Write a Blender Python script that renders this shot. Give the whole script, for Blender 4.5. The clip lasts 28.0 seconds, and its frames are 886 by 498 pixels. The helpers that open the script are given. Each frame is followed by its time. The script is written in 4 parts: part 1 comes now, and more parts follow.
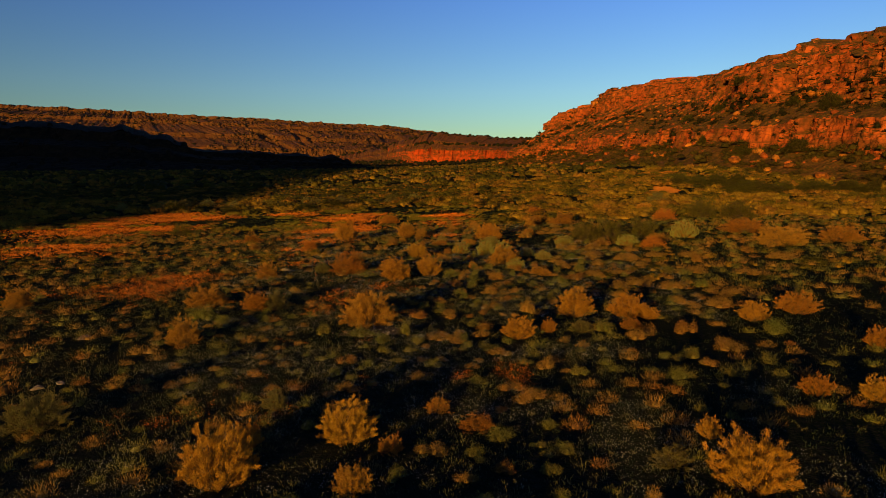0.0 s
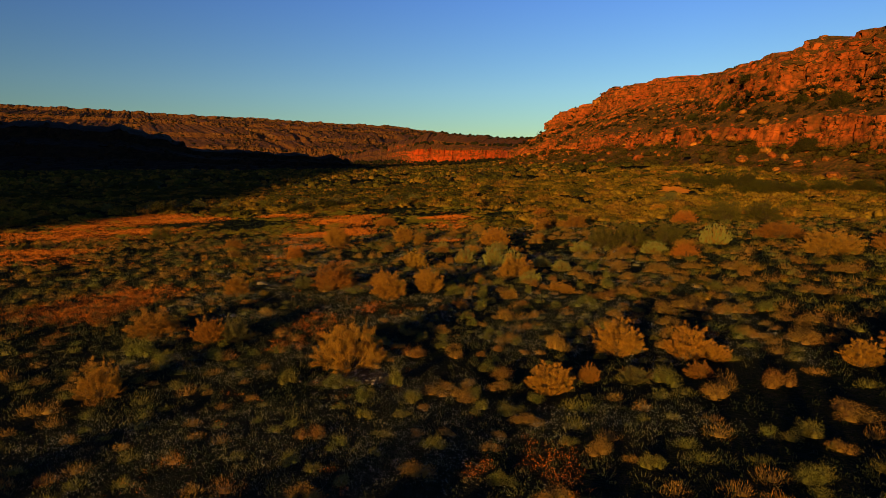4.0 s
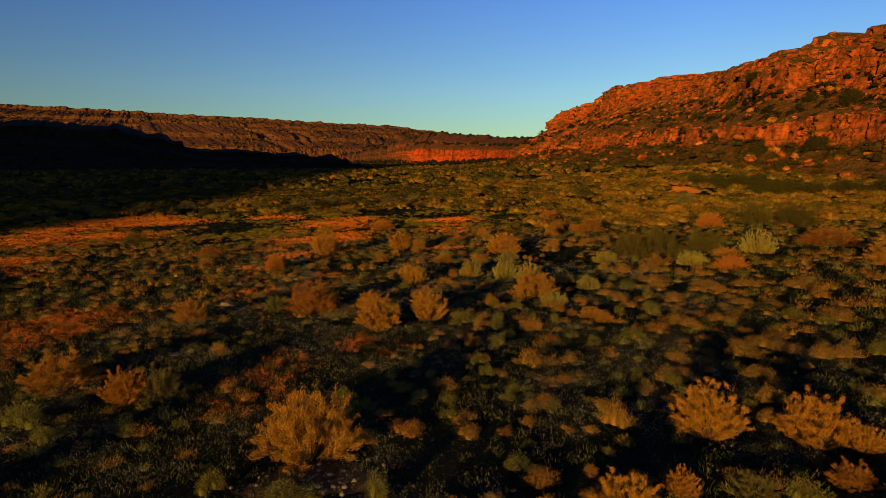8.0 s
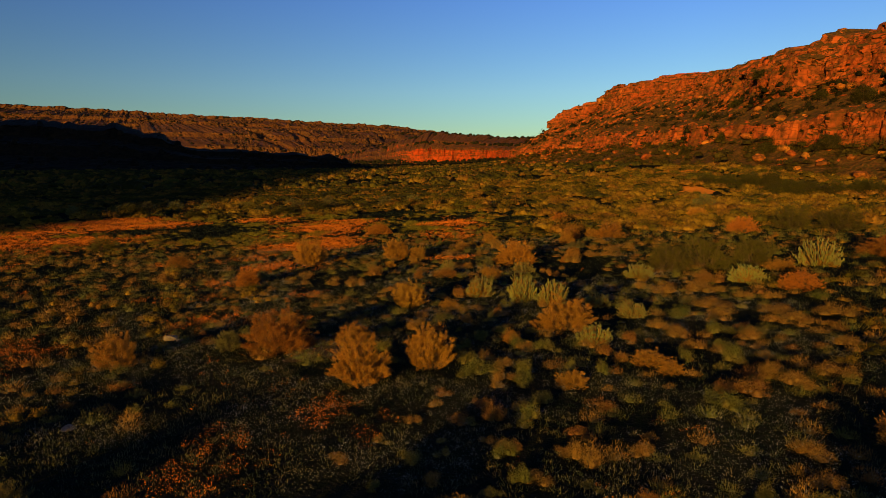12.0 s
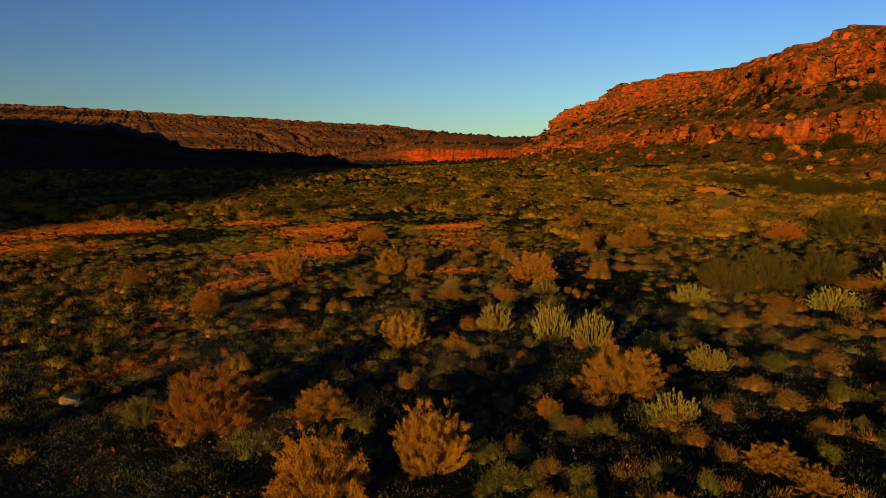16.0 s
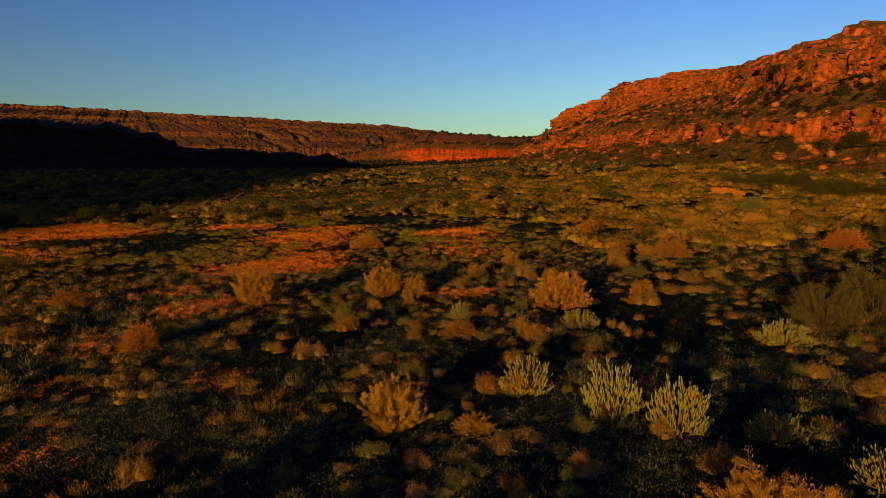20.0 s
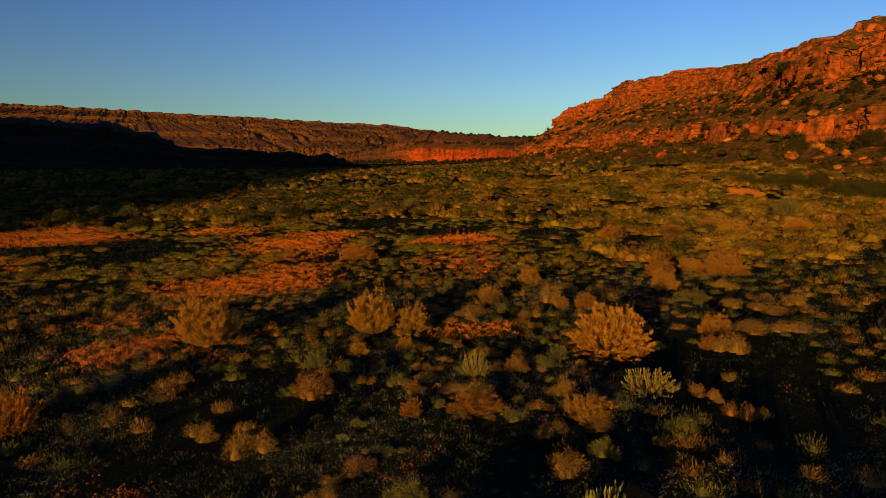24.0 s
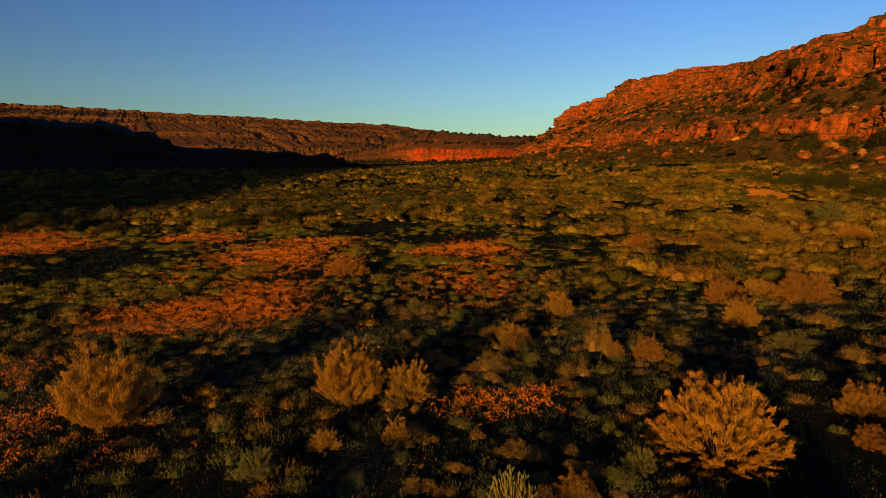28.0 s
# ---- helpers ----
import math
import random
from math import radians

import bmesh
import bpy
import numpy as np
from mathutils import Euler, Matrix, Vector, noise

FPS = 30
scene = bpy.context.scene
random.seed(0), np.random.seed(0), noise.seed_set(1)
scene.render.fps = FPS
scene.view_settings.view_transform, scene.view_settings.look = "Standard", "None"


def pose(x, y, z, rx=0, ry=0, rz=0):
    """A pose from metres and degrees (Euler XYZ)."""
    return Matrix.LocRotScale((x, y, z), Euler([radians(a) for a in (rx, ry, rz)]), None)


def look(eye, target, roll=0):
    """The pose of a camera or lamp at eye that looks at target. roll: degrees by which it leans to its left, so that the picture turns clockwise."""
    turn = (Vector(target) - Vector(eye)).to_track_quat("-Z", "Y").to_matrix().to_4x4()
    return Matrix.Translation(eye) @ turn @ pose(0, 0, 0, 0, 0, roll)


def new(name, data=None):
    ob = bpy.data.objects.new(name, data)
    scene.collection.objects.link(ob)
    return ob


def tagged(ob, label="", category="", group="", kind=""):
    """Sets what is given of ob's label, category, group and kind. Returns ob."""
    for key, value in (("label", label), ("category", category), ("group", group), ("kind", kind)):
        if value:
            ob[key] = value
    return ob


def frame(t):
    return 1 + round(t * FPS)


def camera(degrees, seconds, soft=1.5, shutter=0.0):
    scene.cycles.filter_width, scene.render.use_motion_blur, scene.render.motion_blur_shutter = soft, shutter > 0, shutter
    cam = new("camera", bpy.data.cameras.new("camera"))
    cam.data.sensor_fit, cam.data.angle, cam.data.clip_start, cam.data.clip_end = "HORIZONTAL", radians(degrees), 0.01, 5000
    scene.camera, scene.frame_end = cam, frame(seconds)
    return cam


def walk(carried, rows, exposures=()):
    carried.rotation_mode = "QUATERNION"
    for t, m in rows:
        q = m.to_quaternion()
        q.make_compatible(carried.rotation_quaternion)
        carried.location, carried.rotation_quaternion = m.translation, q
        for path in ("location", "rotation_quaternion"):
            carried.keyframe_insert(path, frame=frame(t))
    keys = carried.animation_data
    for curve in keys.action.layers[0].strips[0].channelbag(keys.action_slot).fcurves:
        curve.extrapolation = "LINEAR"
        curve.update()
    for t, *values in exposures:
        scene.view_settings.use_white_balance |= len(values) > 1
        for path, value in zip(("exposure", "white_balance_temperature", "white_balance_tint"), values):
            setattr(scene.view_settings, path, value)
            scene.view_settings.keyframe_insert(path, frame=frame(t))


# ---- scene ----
# ================= camera and its flight =================
cam = camera(70, 28.0, soft=0.7)
TILT = 90 - 6.168
walk(cam, [
    (0.0, pose(0.00, 0.00, 5.50, TILT)),
    (3.5, pose(-0.09, 5.25, 5.45, TILT)),
    (7.0, pose(-0.21, 10.80, 5.41, TILT)),
    (10.5, pose(-0.36, 16.52, 5.39, TILT)),
    (14.0, pose(-0.49, 22.30, 5.38, TILT)),
    (17.5, pose(-0.65, 28.30, 5.39, TILT)),
    (21.0, pose(-0.86, 34.52, 5.42, TILT)),
    (24.5, pose(-1.08, 40.87, 5.47, TILT)),
    (28.0, pose(-1.29, 47.32, 5.53, TILT)),
])

# ================= sky, sun, exposure =================
SUN_EL, SUN_AZ = 5.0, 24.5          # degrees: height, and how far right of the flight its light travels
beam = Vector((math.sin(radians(SUN_AZ)), math.cos(radians(SUN_AZ)), -math.tan(radians(SUN_EL))))
world = bpy.data.worlds.new("world")
scene.world = world
world.use_nodes = True
wn = world.node_tree.nodes
wl = world.node_tree.links
bg = wn["Background"]
sky = wn.new("ShaderNodeTexSky")
sky.sky_type = 'NISHITA'
sky.sun_disc = False
sky.sun_elevation = radians(SUN_EL)
sky.sun_rotation = radians(180 + SUN_AZ)
sky.air_density, sky.dust_density, sky.ozone_density = 1.0, 0.3, 2.0
hue = wn.new("ShaderNodeHueSaturation")
hue.inputs["Saturation"].default_value = 1.3
hue.inputs["Value"].default_value = 0.72
wl.new(sky.outputs[0], hue.inputs["Color"])
tint = wn.new("ShaderNodeMix")
tint.data_type, tint.blend_type = 'RGBA', 'MULTIPLY'
tint.inputs["Factor"].default_value = 1.0
where = wn.new("ShaderNodeTexCoord")
apart = wn.new("ShaderNodeSeparateXYZ")
wl.new(where.outputs["Generated"], apart.inputs[0])
height = wn.new("ShaderNodeValToRGB")           # greenish near the horizon, violet-blue higher, dim at the zenith
stops = height.color_ramp.elements
stops[0].position, stops[0].color = 0.0, (0.93, 1.16, 1.06, 1)
stops[1].position, stops[1].color = 0.28, (1.02, 0.95, 1.60, 1)
top = height.color_ramp.elements.new(0.8)
top.color = (0.45, 0.42, 0.80, 1)
wl.new(apart.outputs["Z"], height.inputs["Fac"])
bearing = wn.new("ShaderNodeMapRange")          # the evening sky is dimmer across the sun's bearing
bearing.inputs["From Min"].default_value, bearing.inputs["From Max"].default_value = -0.75, 0.35
bearing.inputs["To Min"].default_value, bearing.inputs["To Max"].default_value = 0.55, 1.05
wl.new(apart.outputs["X"], bearing.inputs["Value"])
dim = wn.new("ShaderNodeMix")
dim.data_type, dim.blend_type = 'RGBA', 'MULTIPLY'
dim.inputs["Factor"].default_value = 1.0
wl.new(height.outputs["Color"], dim.inputs[6])
wl.new(bearing.outputs["Result"], dim.inputs[7])
wl.new(dim.outputs[2], tint.inputs[7])
wl.new(hue.outputs[0], tint.inputs[6])
wl.new(tint.outputs[2], bg.inputs["Color"])
bg.inputs["Strength"].default_value = 0.124

lamp = bpy.data.lights.new("sun", "SUN")
lamp.energy, lamp.angle, lamp.color = 4.55, radians(0.5), (1.0, 0.56, 0.11)
sun = new("sun", lamp)
sun.matrix_world = look(-beam * 100, (0, 0, 0))
scene.view_settings.exposure = 0.85


# ================= numbers and noise =================
rng = np.random.default_rng(7)


def hashed(ix, iy, seed):
    h = (ix.astype(np.int64) * 374761393 + iy.astype(np.int64) * 668265263 + seed * 974711) & 0xFFFFFFFF
    h = ((h ^ (h >> 13)) * 1274126177) & 0xFFFFFFFF
    h = ((h ^ (h >> 16)) * 2246822519) & 0xFFFFFFFF
    return ((h ^ (h >> 15)) & 0xFFFFFF) / float(0xFFFFFF)


def vnoise(x, y, seed=0):
    ix, iy = np.floor(x), np.floor(y)
    fx, fy = x - ix, y - iy
    fx, fy = fx * fx * (3 - 2 * fx), fy * fy * (3 - 2 * fy)
    a, b = hashed(ix, iy, seed), hashed(ix + 1, iy, seed)
    c, d = hashed(ix, iy + 1, seed), hashed(ix + 1, iy + 1, seed)
    return (a * (1 - fx) + b * fx) * (1 - fy) + (c * (1 - fx) + d * fx) * fy


def fbm(x, y, octaves=4, seed=0):
    total, amp, norm = 0.0, 1.0, 0.0
    for k in range(octaves):
        total = total + amp * vnoise(x * 2 ** k, y * 2 ** k, seed + 17 * k)
        norm += amp
        amp *= 0.5
    return total / norm


def cells(x, y, seed=0):
    """Distances to the nearest and the next cell point, and the nearest cell's own number."""
    ix, iy = np.floor(x), np.floor(y)
    f1, f2, own = np.full(x.shape, 9.0), np.full(x.shape, 9.0), np.zeros(x.shape)
    for dx in (-1, 0, 1):
        for dy in (-1, 0, 1):
            cx, cy = ix + dx, iy + dy
            px, py = cx + hashed(cx, cy, seed), cy + hashed(cx, cy, seed + 5)
            d = np.hypot(px - x, py - y)
            near = d < f1
            f2 = np.where(near, f1, np.minimum(f2, d))
            own = np.where(near, hashed(cx, cy, seed + 9), own)
            f1 = np.where(near, d, f1)
    return f1, f2, own


def soft(a, w):
    return 0.5 * (a + np.sqrt(a * a + w * w))


def step(a):
    a = np.clip(a, 0, 1)
    return a * a * (3 - 2 * a)


def level(x, y):
    """Height of the valley floor without its small hummocks."""
    x, y = np.asarray(x, float), np.asarray(y, float)
    z = -0.2 + 1.6 * np.tanh(x / 40) + 0.033 * (soft(np.minimum(y, 1900) - 130, 40) - soft(-130.0, 40))
    z = z + 1.7 * np.exp(-((x - 56.5) / 12) ** 2 - ((y - 167) / 9) ** 2)      # the bank with the bare sand
    return z + 5 * step((x - 20) / 80) * step((y - 170) / 100)


def ground_z(x, y):
    x, y = np.asarray(x, float), np.asarray(y, float)
    fade = np.clip(1 - np.hypot(x, y - 40) / 260, 0, 1)
    return level(x, y) + fade * (0.22 * (fbm(x / 6, y / 6, 2, 3) - 0.5) + 0.14 * (fbm(x / 1.3, y / 1.3, 2, 4) - 0.5))


def mesh_of(name, verts, faces, material=None, smooth=False):
    """A mesh from arrays: verts (n, 3), faces (m, 3 or 4)."""
    me = bpy.data.meshes.new(name)
    verts, faces = np.asarray(verts, np.float32), np.asarray(faces, np.int32)
    m, k = faces.shape
    me.vertices.add(len(verts))
    me.vertices.foreach_set("co", verts.ravel())
    me.loops.add(m * k)
    me.loops.foreach_set("vertex_index", faces.ravel())
    me.polygons.add(m)
    me.polygons.foreach_set("loop_start", np.arange(0, m * k, k, dtype=np.int32))
    me.polygons.foreach_set("use_smooth", np.full(m, smooth))
    me.update(calc_edges=True)
    if material:
        me.materials.append(material)
    return me


def joined(pieces):
    verts, faces, at = [], [], 0
    for v, f in pieces:
        verts.append(v)
        faces.append(f + at)
        at += len(v)
    return np.concatenate(verts), np.concatenate(faces)


def grid_faces(nu, nv):
    i = np.arange((nu - 1) * (nv - 1))
    a = (i // (nv - 1)) * nv + i % (nv - 1)
    return np.stack([a, a + nv, a + nv + 1, a + 1], 1)


# ================= materials =================
def material(name, colours, scales=(0.6, 9.0), rough=0.85, bump=0.0, bump_scale=8.0, island=0.0, own=0.0, spec=0.06, leafy=0.0):
    """colours: three linear colours mixed by noise at two scales; island, own: random change of value leaf by leaf, thing by thing."""
    m = bpy.data.materials.new(name)
    m.use_nodes = True
    n, l = m.node_tree.nodes, m.node_tree.links
    b = n["Principled BSDF"]
    b.inputs["Roughness"].default_value = rough
    b.inputs["Specular IOR Level"].default_value = spec
    geo = n.new("ShaderNodeNewGeometry")
    coarse, fine = n.new("ShaderNodeTexNoise"), n.new("ShaderNodeTexNoise")
    for tex, s, d in ((coarse, scales[0], 3.0), (fine, scales[1], 4.0)):
        tex.inputs["Scale"].default_value, tex.inputs["Detail"].default_value = s, d
        l.new(geo.outputs["Position"], tex.inputs["Vector"])
    ramp = n.new("ShaderNodeValToRGB")
    e = ramp.color_ramp.elements
    e[0].position, e[0].color = 0.34, (*colours[0], 1)
    e[1].position, e[1].color = 0.66, (*colours[1], 1)
    l.new(coarse.outputs["Fac"], ramp.inputs["Fac"])
    mix = n.new("ShaderNodeMix")
    mix.data_type = 'RGBA'
    mix.inputs[7].default_value = (*colours[2], 1)
    sharp = n.new("ShaderNodeMapRange")
    sharp.inputs["From Min"].default_value, sharp.inputs["From Max"].default_value = 0.42, 0.68
    l.new(fine.outputs["Fac"], sharp.inputs["Value"])
    l.new(sharp.outputs["Result"], mix.inputs["Factor"])
    l.new(ramp.outputs["Color"], mix.inputs[6])
    last = mix.outputs[2]
    if island or own:
        hsv = n.new("ShaderNodeHueSaturation")
        amount = n.new("ShaderNodeMath")
        amount.operation = 'MULTIPLY_ADD'
        amount.inputs[1].default_value, amount.inputs[2].default_value = 2 * island, 1 - island
        l.new(geo.outputs["Random Per Island"], amount.inputs[0])
        value = amount.outputs[0]
        if own:
            info = n.new("ShaderNodeObjectInfo")
            second = n.new("ShaderNodeMath")
            second.operation = 'MULTIPLY_ADD'
            second.inputs[1].default_value, second.inputs[2].default_value = 2 * own, 1 - own
            l.new(info.outputs["Random"], second.inputs[0])
            both = n.new("ShaderNodeMath")
            both.operation = 'MULTIPLY'
            l.new(value, both.inputs[0])
            l.new(second.outputs[0], both.inputs[1])
            value = both.outputs[0]
            turn = n.new("ShaderNodeMath")
            turn.operation = 'MULTIPLY_ADD'
            turn.inputs[1].default_value, turn.inputs[2].default_value = 0.026, 0.485
            l.new(info.outputs["Random"], turn.inputs[0])
            l.new(turn.outputs[0], hsv.inputs["Hue"])
        l.new(value, hsv.inputs["Value"])
        l.new(last, hsv.inputs["Color"])
        last = hsv.outputs["Color"]
    l.new(last, b.inputs["Base Color"])
    if leafy:
        thin = n.new("ShaderNodeBsdfTranslucent")
        l.new(last, thin.inputs["Color"])
        both = n.new("ShaderNodeMixShader")
        both.inputs[0].default_value = leafy
        l.new(b.outputs[0], both.inputs[1])
        l.new(thin.outputs[0], both.inputs[2])
        l.new(both.outputs[0], n["Material Output"].inputs["Surface"])
    if bump:
        tex = n.new("ShaderNodeTexNoise")
        tex.inputs["Scale"].default_value, tex.inputs["Detail"].default_value = bump_scale, 6.0
        l.new(geo.outputs["Position"], tex.inputs["Vector"])
        node = n.new("ShaderNodeBump")
        node.inputs["Strength"].default_value, node.inputs["Distance"].default_value = 0.9, bump
        l.new(tex.outputs["Fac"], node.inputs["Height"])
        l.new(node.outputs["Normal"], b.inputs["Normal"])
    return m


def rock_material(name, warm, pale, dark, size=1.0, joints=0.3):
    """Weathered sandstone: level beds, upright dark streaks of desert varnish, pale fresh breaks."""
    m = material(name, (warm, pale, dark), (0.05 / size, 0.35 / size), 0.9, 0.5 * size, 0.9 / size, own=0.15)
    n, l = m.node_tree.nodes, m.node_tree.links
    b = n["Principled BSDF"]
    before = b.inputs["Base Color"].links[0].from_socket
    geo = n.new("ShaderNodeNewGeometry")
    for stretch, colour, low, high, strength in (((0.13, 0.13, 0.018), dark, 0.52, 0.68, 0.7), ((0.02, 0.02, 0.5), dark, 0.52, 0.66, 0.75)):
        place = n.new("ShaderNodeMapping")
        place.inputs["Scale"].default_value = [s / size for s in stretch]
        tex = n.new("ShaderNodeTexNoise")
        tex.inputs["Scale"].default_value, tex.inputs["Detail"].default_value = 1.0, 5.0
        l.new(geo.outputs["Position"], place.inputs["Vector"])
        l.new(place.outputs[0], tex.inputs["Vector"])
        ranged = n.new("ShaderNodeMapRange")
        ranged.inputs["From Min"].default_value, ranged.inputs["From Max"].default_value = low, high
        ranged.inputs["To Max"].default_value = strength
        l.new(tex.outputs["Fac"], ranged.inputs["Value"])
        mix = n.new("ShaderNodeMix")
        mix.data_type = 'RGBA'
        mix.inputs[7].default_value = (*colour, 1)
        l.new(ranged.outputs["Result"], mix.inputs["Factor"])
        l.new(before, mix.inputs[6])
        before = mix.outputs[2]
    # open joints between the blocks, dark and recessed
    place = n.new("ShaderNodeMapping")
    place.inputs["Scale"].default_value = (0.09 / size, 0.09 / size, 0.15 / size)
    l.new(geo.outputs["Position"], place.inputs["Vector"])
    bend = n.new("ShaderNodeTexNoise")
    bend.inputs["Scale"].default_value, bend.inputs["Detail"].default_value = 0.25 / size, 4.0
    l.new(geo.outputs["Position"], bend.inputs["Vector"])
    add = n.new("ShaderNodeVectorMath")
    l.new(place.outputs[0], add.inputs[0])
    l.new(bend.outputs["Color"], add.inputs[1])
    joint = n.new("ShaderNodeTexVoronoi")
    joint.feature = 'DISTANCE_TO_EDGE'
    joint.inputs["Scale"].default_value = 1.0
    l.new(add.outputs[0], joint.inputs["Vector"])
    line = n.new("ShaderNodeMapRange")
    line.inputs["From Min"].default_value, line.inputs["From Max"].default_value = 0.0, 0.045
    line.inputs["To Min"].default_value, line.inputs["To Max"].default_value = joints, 0.0
    l.new(joint.outputs["Distance"], line.inputs["Value"])
    mix = n.new("ShaderNodeMix")
    mix.data_type = 'RGBA'
    mix.inputs[7].default_value = (*[0.5 * q for q in dark], 1)
    l.new(line.outputs["Result"], mix.inputs["Factor"])
    l.new(before, mix.inputs[6])
    l.new(mix.outputs[2], b.inputs["Base Color"])
    return m


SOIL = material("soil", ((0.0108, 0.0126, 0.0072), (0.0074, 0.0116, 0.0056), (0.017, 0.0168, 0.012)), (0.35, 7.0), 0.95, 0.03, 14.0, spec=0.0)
SAND = material("sand", ((0.676, 0.218, 0.02), (0.556, 0.168, 0.0156), (0.742, 0.276, 0.0286)), (0.5, 6.0), 0.95, 0.02, 10.0, spec=0.0)
BARE = material("bare_soil", ((0.058, 0.037, 0.0146), (0.044, 0.0266, 0.01), (0.082, 0.054, 0.0224)), (1.2, 12.0), 0.95, 0.02, 16.0)
SANDSTONE = rock_material("red_sandstone", (0.265, 0.068, 0.0098), (0.360, 0.112, 0.0160), (0.072, 0.031, 0.0080), joints=0.6)
SLOPE = material("stony_slope", ((0.050, 0.027, 0.0070), (0.029, 0.022, 0.0055), (0.094, 0.039, 0.0096)), (0.12, 0.9), 0.95, 0.4, 0.7)
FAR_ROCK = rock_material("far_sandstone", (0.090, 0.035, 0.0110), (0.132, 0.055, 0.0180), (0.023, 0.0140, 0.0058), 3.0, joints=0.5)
FAR_CLIFF = rock_material("far_red_cliff", (0.284, 0.0346, 0.0048), (0.312, 0.048, 0.0066), (0.086, 0.0198, 0.0048), 2.0)
FAR_SLOPE = material("far_slope", ((0.088, 0.034, 0.0100), (0.046, 0.027, 0.0090), (0.140, 0.048, 0.0125)), (0.04, 0.3), 0.95, 0.8, 0.25)
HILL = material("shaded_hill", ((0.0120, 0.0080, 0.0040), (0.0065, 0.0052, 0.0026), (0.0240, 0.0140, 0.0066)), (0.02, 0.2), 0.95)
STONE = material("pale_stone", ((0.14, 0.11, 0.08), (0.11, 0.08, 0.058), (0.168, 0.14, 0.11)), (1.0, 9.0), 0.9, 0.02, 12.0)
BARK = material("bark", ((0.08, 0.052, 0.0322), (0.106, 0.068, 0.04), (0.056, 0.038, 0.0256)), (4.0, 30.0), 0.95)
LEAF = {
    "golden": material("golden_foliage", ((0.310, 0.148, 0.0150), (0.340, 0.160, 0.0170), (0.195, 0.112, 0.0130)), (1.2, 9.0), 0.75, island=0.35, own=0.15, leafy=0.25),
    "rust": material("rust_foliage", ((0.285, 0.126, 0.0160), (0.245, 0.120, 0.0160), (0.160, 0.088, 0.0120)), (1.2, 9.0), 0.8, island=0.35, own=0.2, leafy=0.2),
    "olive": material("olive_foliage", ((0.094, 0.09, 0.0266), (0.124, 0.106, 0.0304), (0.066, 0.07, 0.0228)), (1.2, 9.0), 0.75, island=0.35, own=0.2, leafy=0.25),
    "round": material("dry_foliage", ((0.374, 0.144, 0.0138), (0.322, 0.136, 0.0146), (0.232, 0.104, 0.0122)), (1.2, 9.0), 0.8, island=0.35, own=0.1, leafy=0.2),
    "dark": material("dark_foliage", ((0.0326, 0.0314, 0.0048), (0.044, 0.0388, 0.0058), (0.0202, 0.021, 0.0038)), (0.8, 6.0), 0.6, island=0.35, own=0.15, leafy=0.2),
    "green": material("green_foliage", ((0.068, 0.064, 0.0092), (0.088, 0.074, 0.01), (0.042, 0.044, 0.0068)), (1.2, 9.0), 0.7, island=0.4, own=0.15, leafy=0.25),
    "succulent": material("succulent_skin", ((0.118, 0.122, 0.018), (0.140, 0.138, 0.020), (0.085, 0.094, 0.015)), (2.0, 14.0), 0.55, own=0.12, spec=0.3),
}
SUCCULENT_STEM = material("succulent_stem", ((0.22, 0.105, 0.012), (0.16, 0.090, 0.012), (0.10, 0.062, 0.010)), (2.0, 14.0), 0.7, own=0.12, spec=0.2)
TUFT = material("tuft_blades", ((0.105, 0.098, 0.021), (0.066, 0.084, 0.018), (0.120, 0.098, 0.021)), (0.55, 2.2), 0.8, island=0.4, leafy=0.2)
GOLD_TUFT = material("golden_tuft_blades", ((0.195, 0.112, 0.022), (0.145, 0.094, 0.020), (0.225, 0.117, 0.023)), (0.55, 2.2), 0.8, island=0.45, leafy=0.2)
RUST_TUFT = material("rust_tuft_blades", ((0.165, 0.082, 0.017), (0.125, 0.076, 0.016), (0.185, 0.082, 0.018)), (0.55, 2.2), 0.8, island=0.4, leafy=0.2)
GRASS_SCRUB = material("grassy_scrub_leaves", ((0.155, 0.124, 0.012), (0.108, 0.104, 0.010), (0.078, 0.068, 0.008)), (0.12, 3.0), 0.85, 0.06, 6.0, island=0.35, leafy=0.2)
RUST_SCRUB = material("rust_scrub_leaves", ((0.195, 0.086, 0.011), (0.140, 0.078, 0.010), (0.070, 0.042, 0.006)), (0.3, 4.5), 0.85, 0.10, 6.0, island=0.35, leafy=0.15)
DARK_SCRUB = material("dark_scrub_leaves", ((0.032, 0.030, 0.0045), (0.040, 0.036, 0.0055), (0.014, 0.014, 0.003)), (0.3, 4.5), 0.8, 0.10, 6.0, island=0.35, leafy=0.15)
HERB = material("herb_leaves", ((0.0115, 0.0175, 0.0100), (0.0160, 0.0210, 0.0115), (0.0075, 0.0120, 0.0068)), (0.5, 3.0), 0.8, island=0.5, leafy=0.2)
OLIVE_HERB = material("olive_herb_leaves", ((0.074, 0.074, 0.030), (0.054, 0.066, 0.026), (0.098, 0.080, 0.034)), (0.5, 3.0), 0.8, island=0.4, leafy=0.2)
SCRUB = material("scrub_leaves", ((0.100, 0.064, 0.007), (0.056, 0.052, 0.006), (0.034, 0.028, 0.004)), (0.07, 4.5), 0.85, 0.10, 6.0, island=0.35, leafy=0.15)
GOLD_SCRUB = material("golden_scrub_leaves", ((0.225, 0.122, 0.011), (0.155, 0.102, 0.010), (0.090, 0.058, 0.007)), (0.3, 4.5), 0.85, 0.10, 6.0, island=0.35, leafy=0.15)
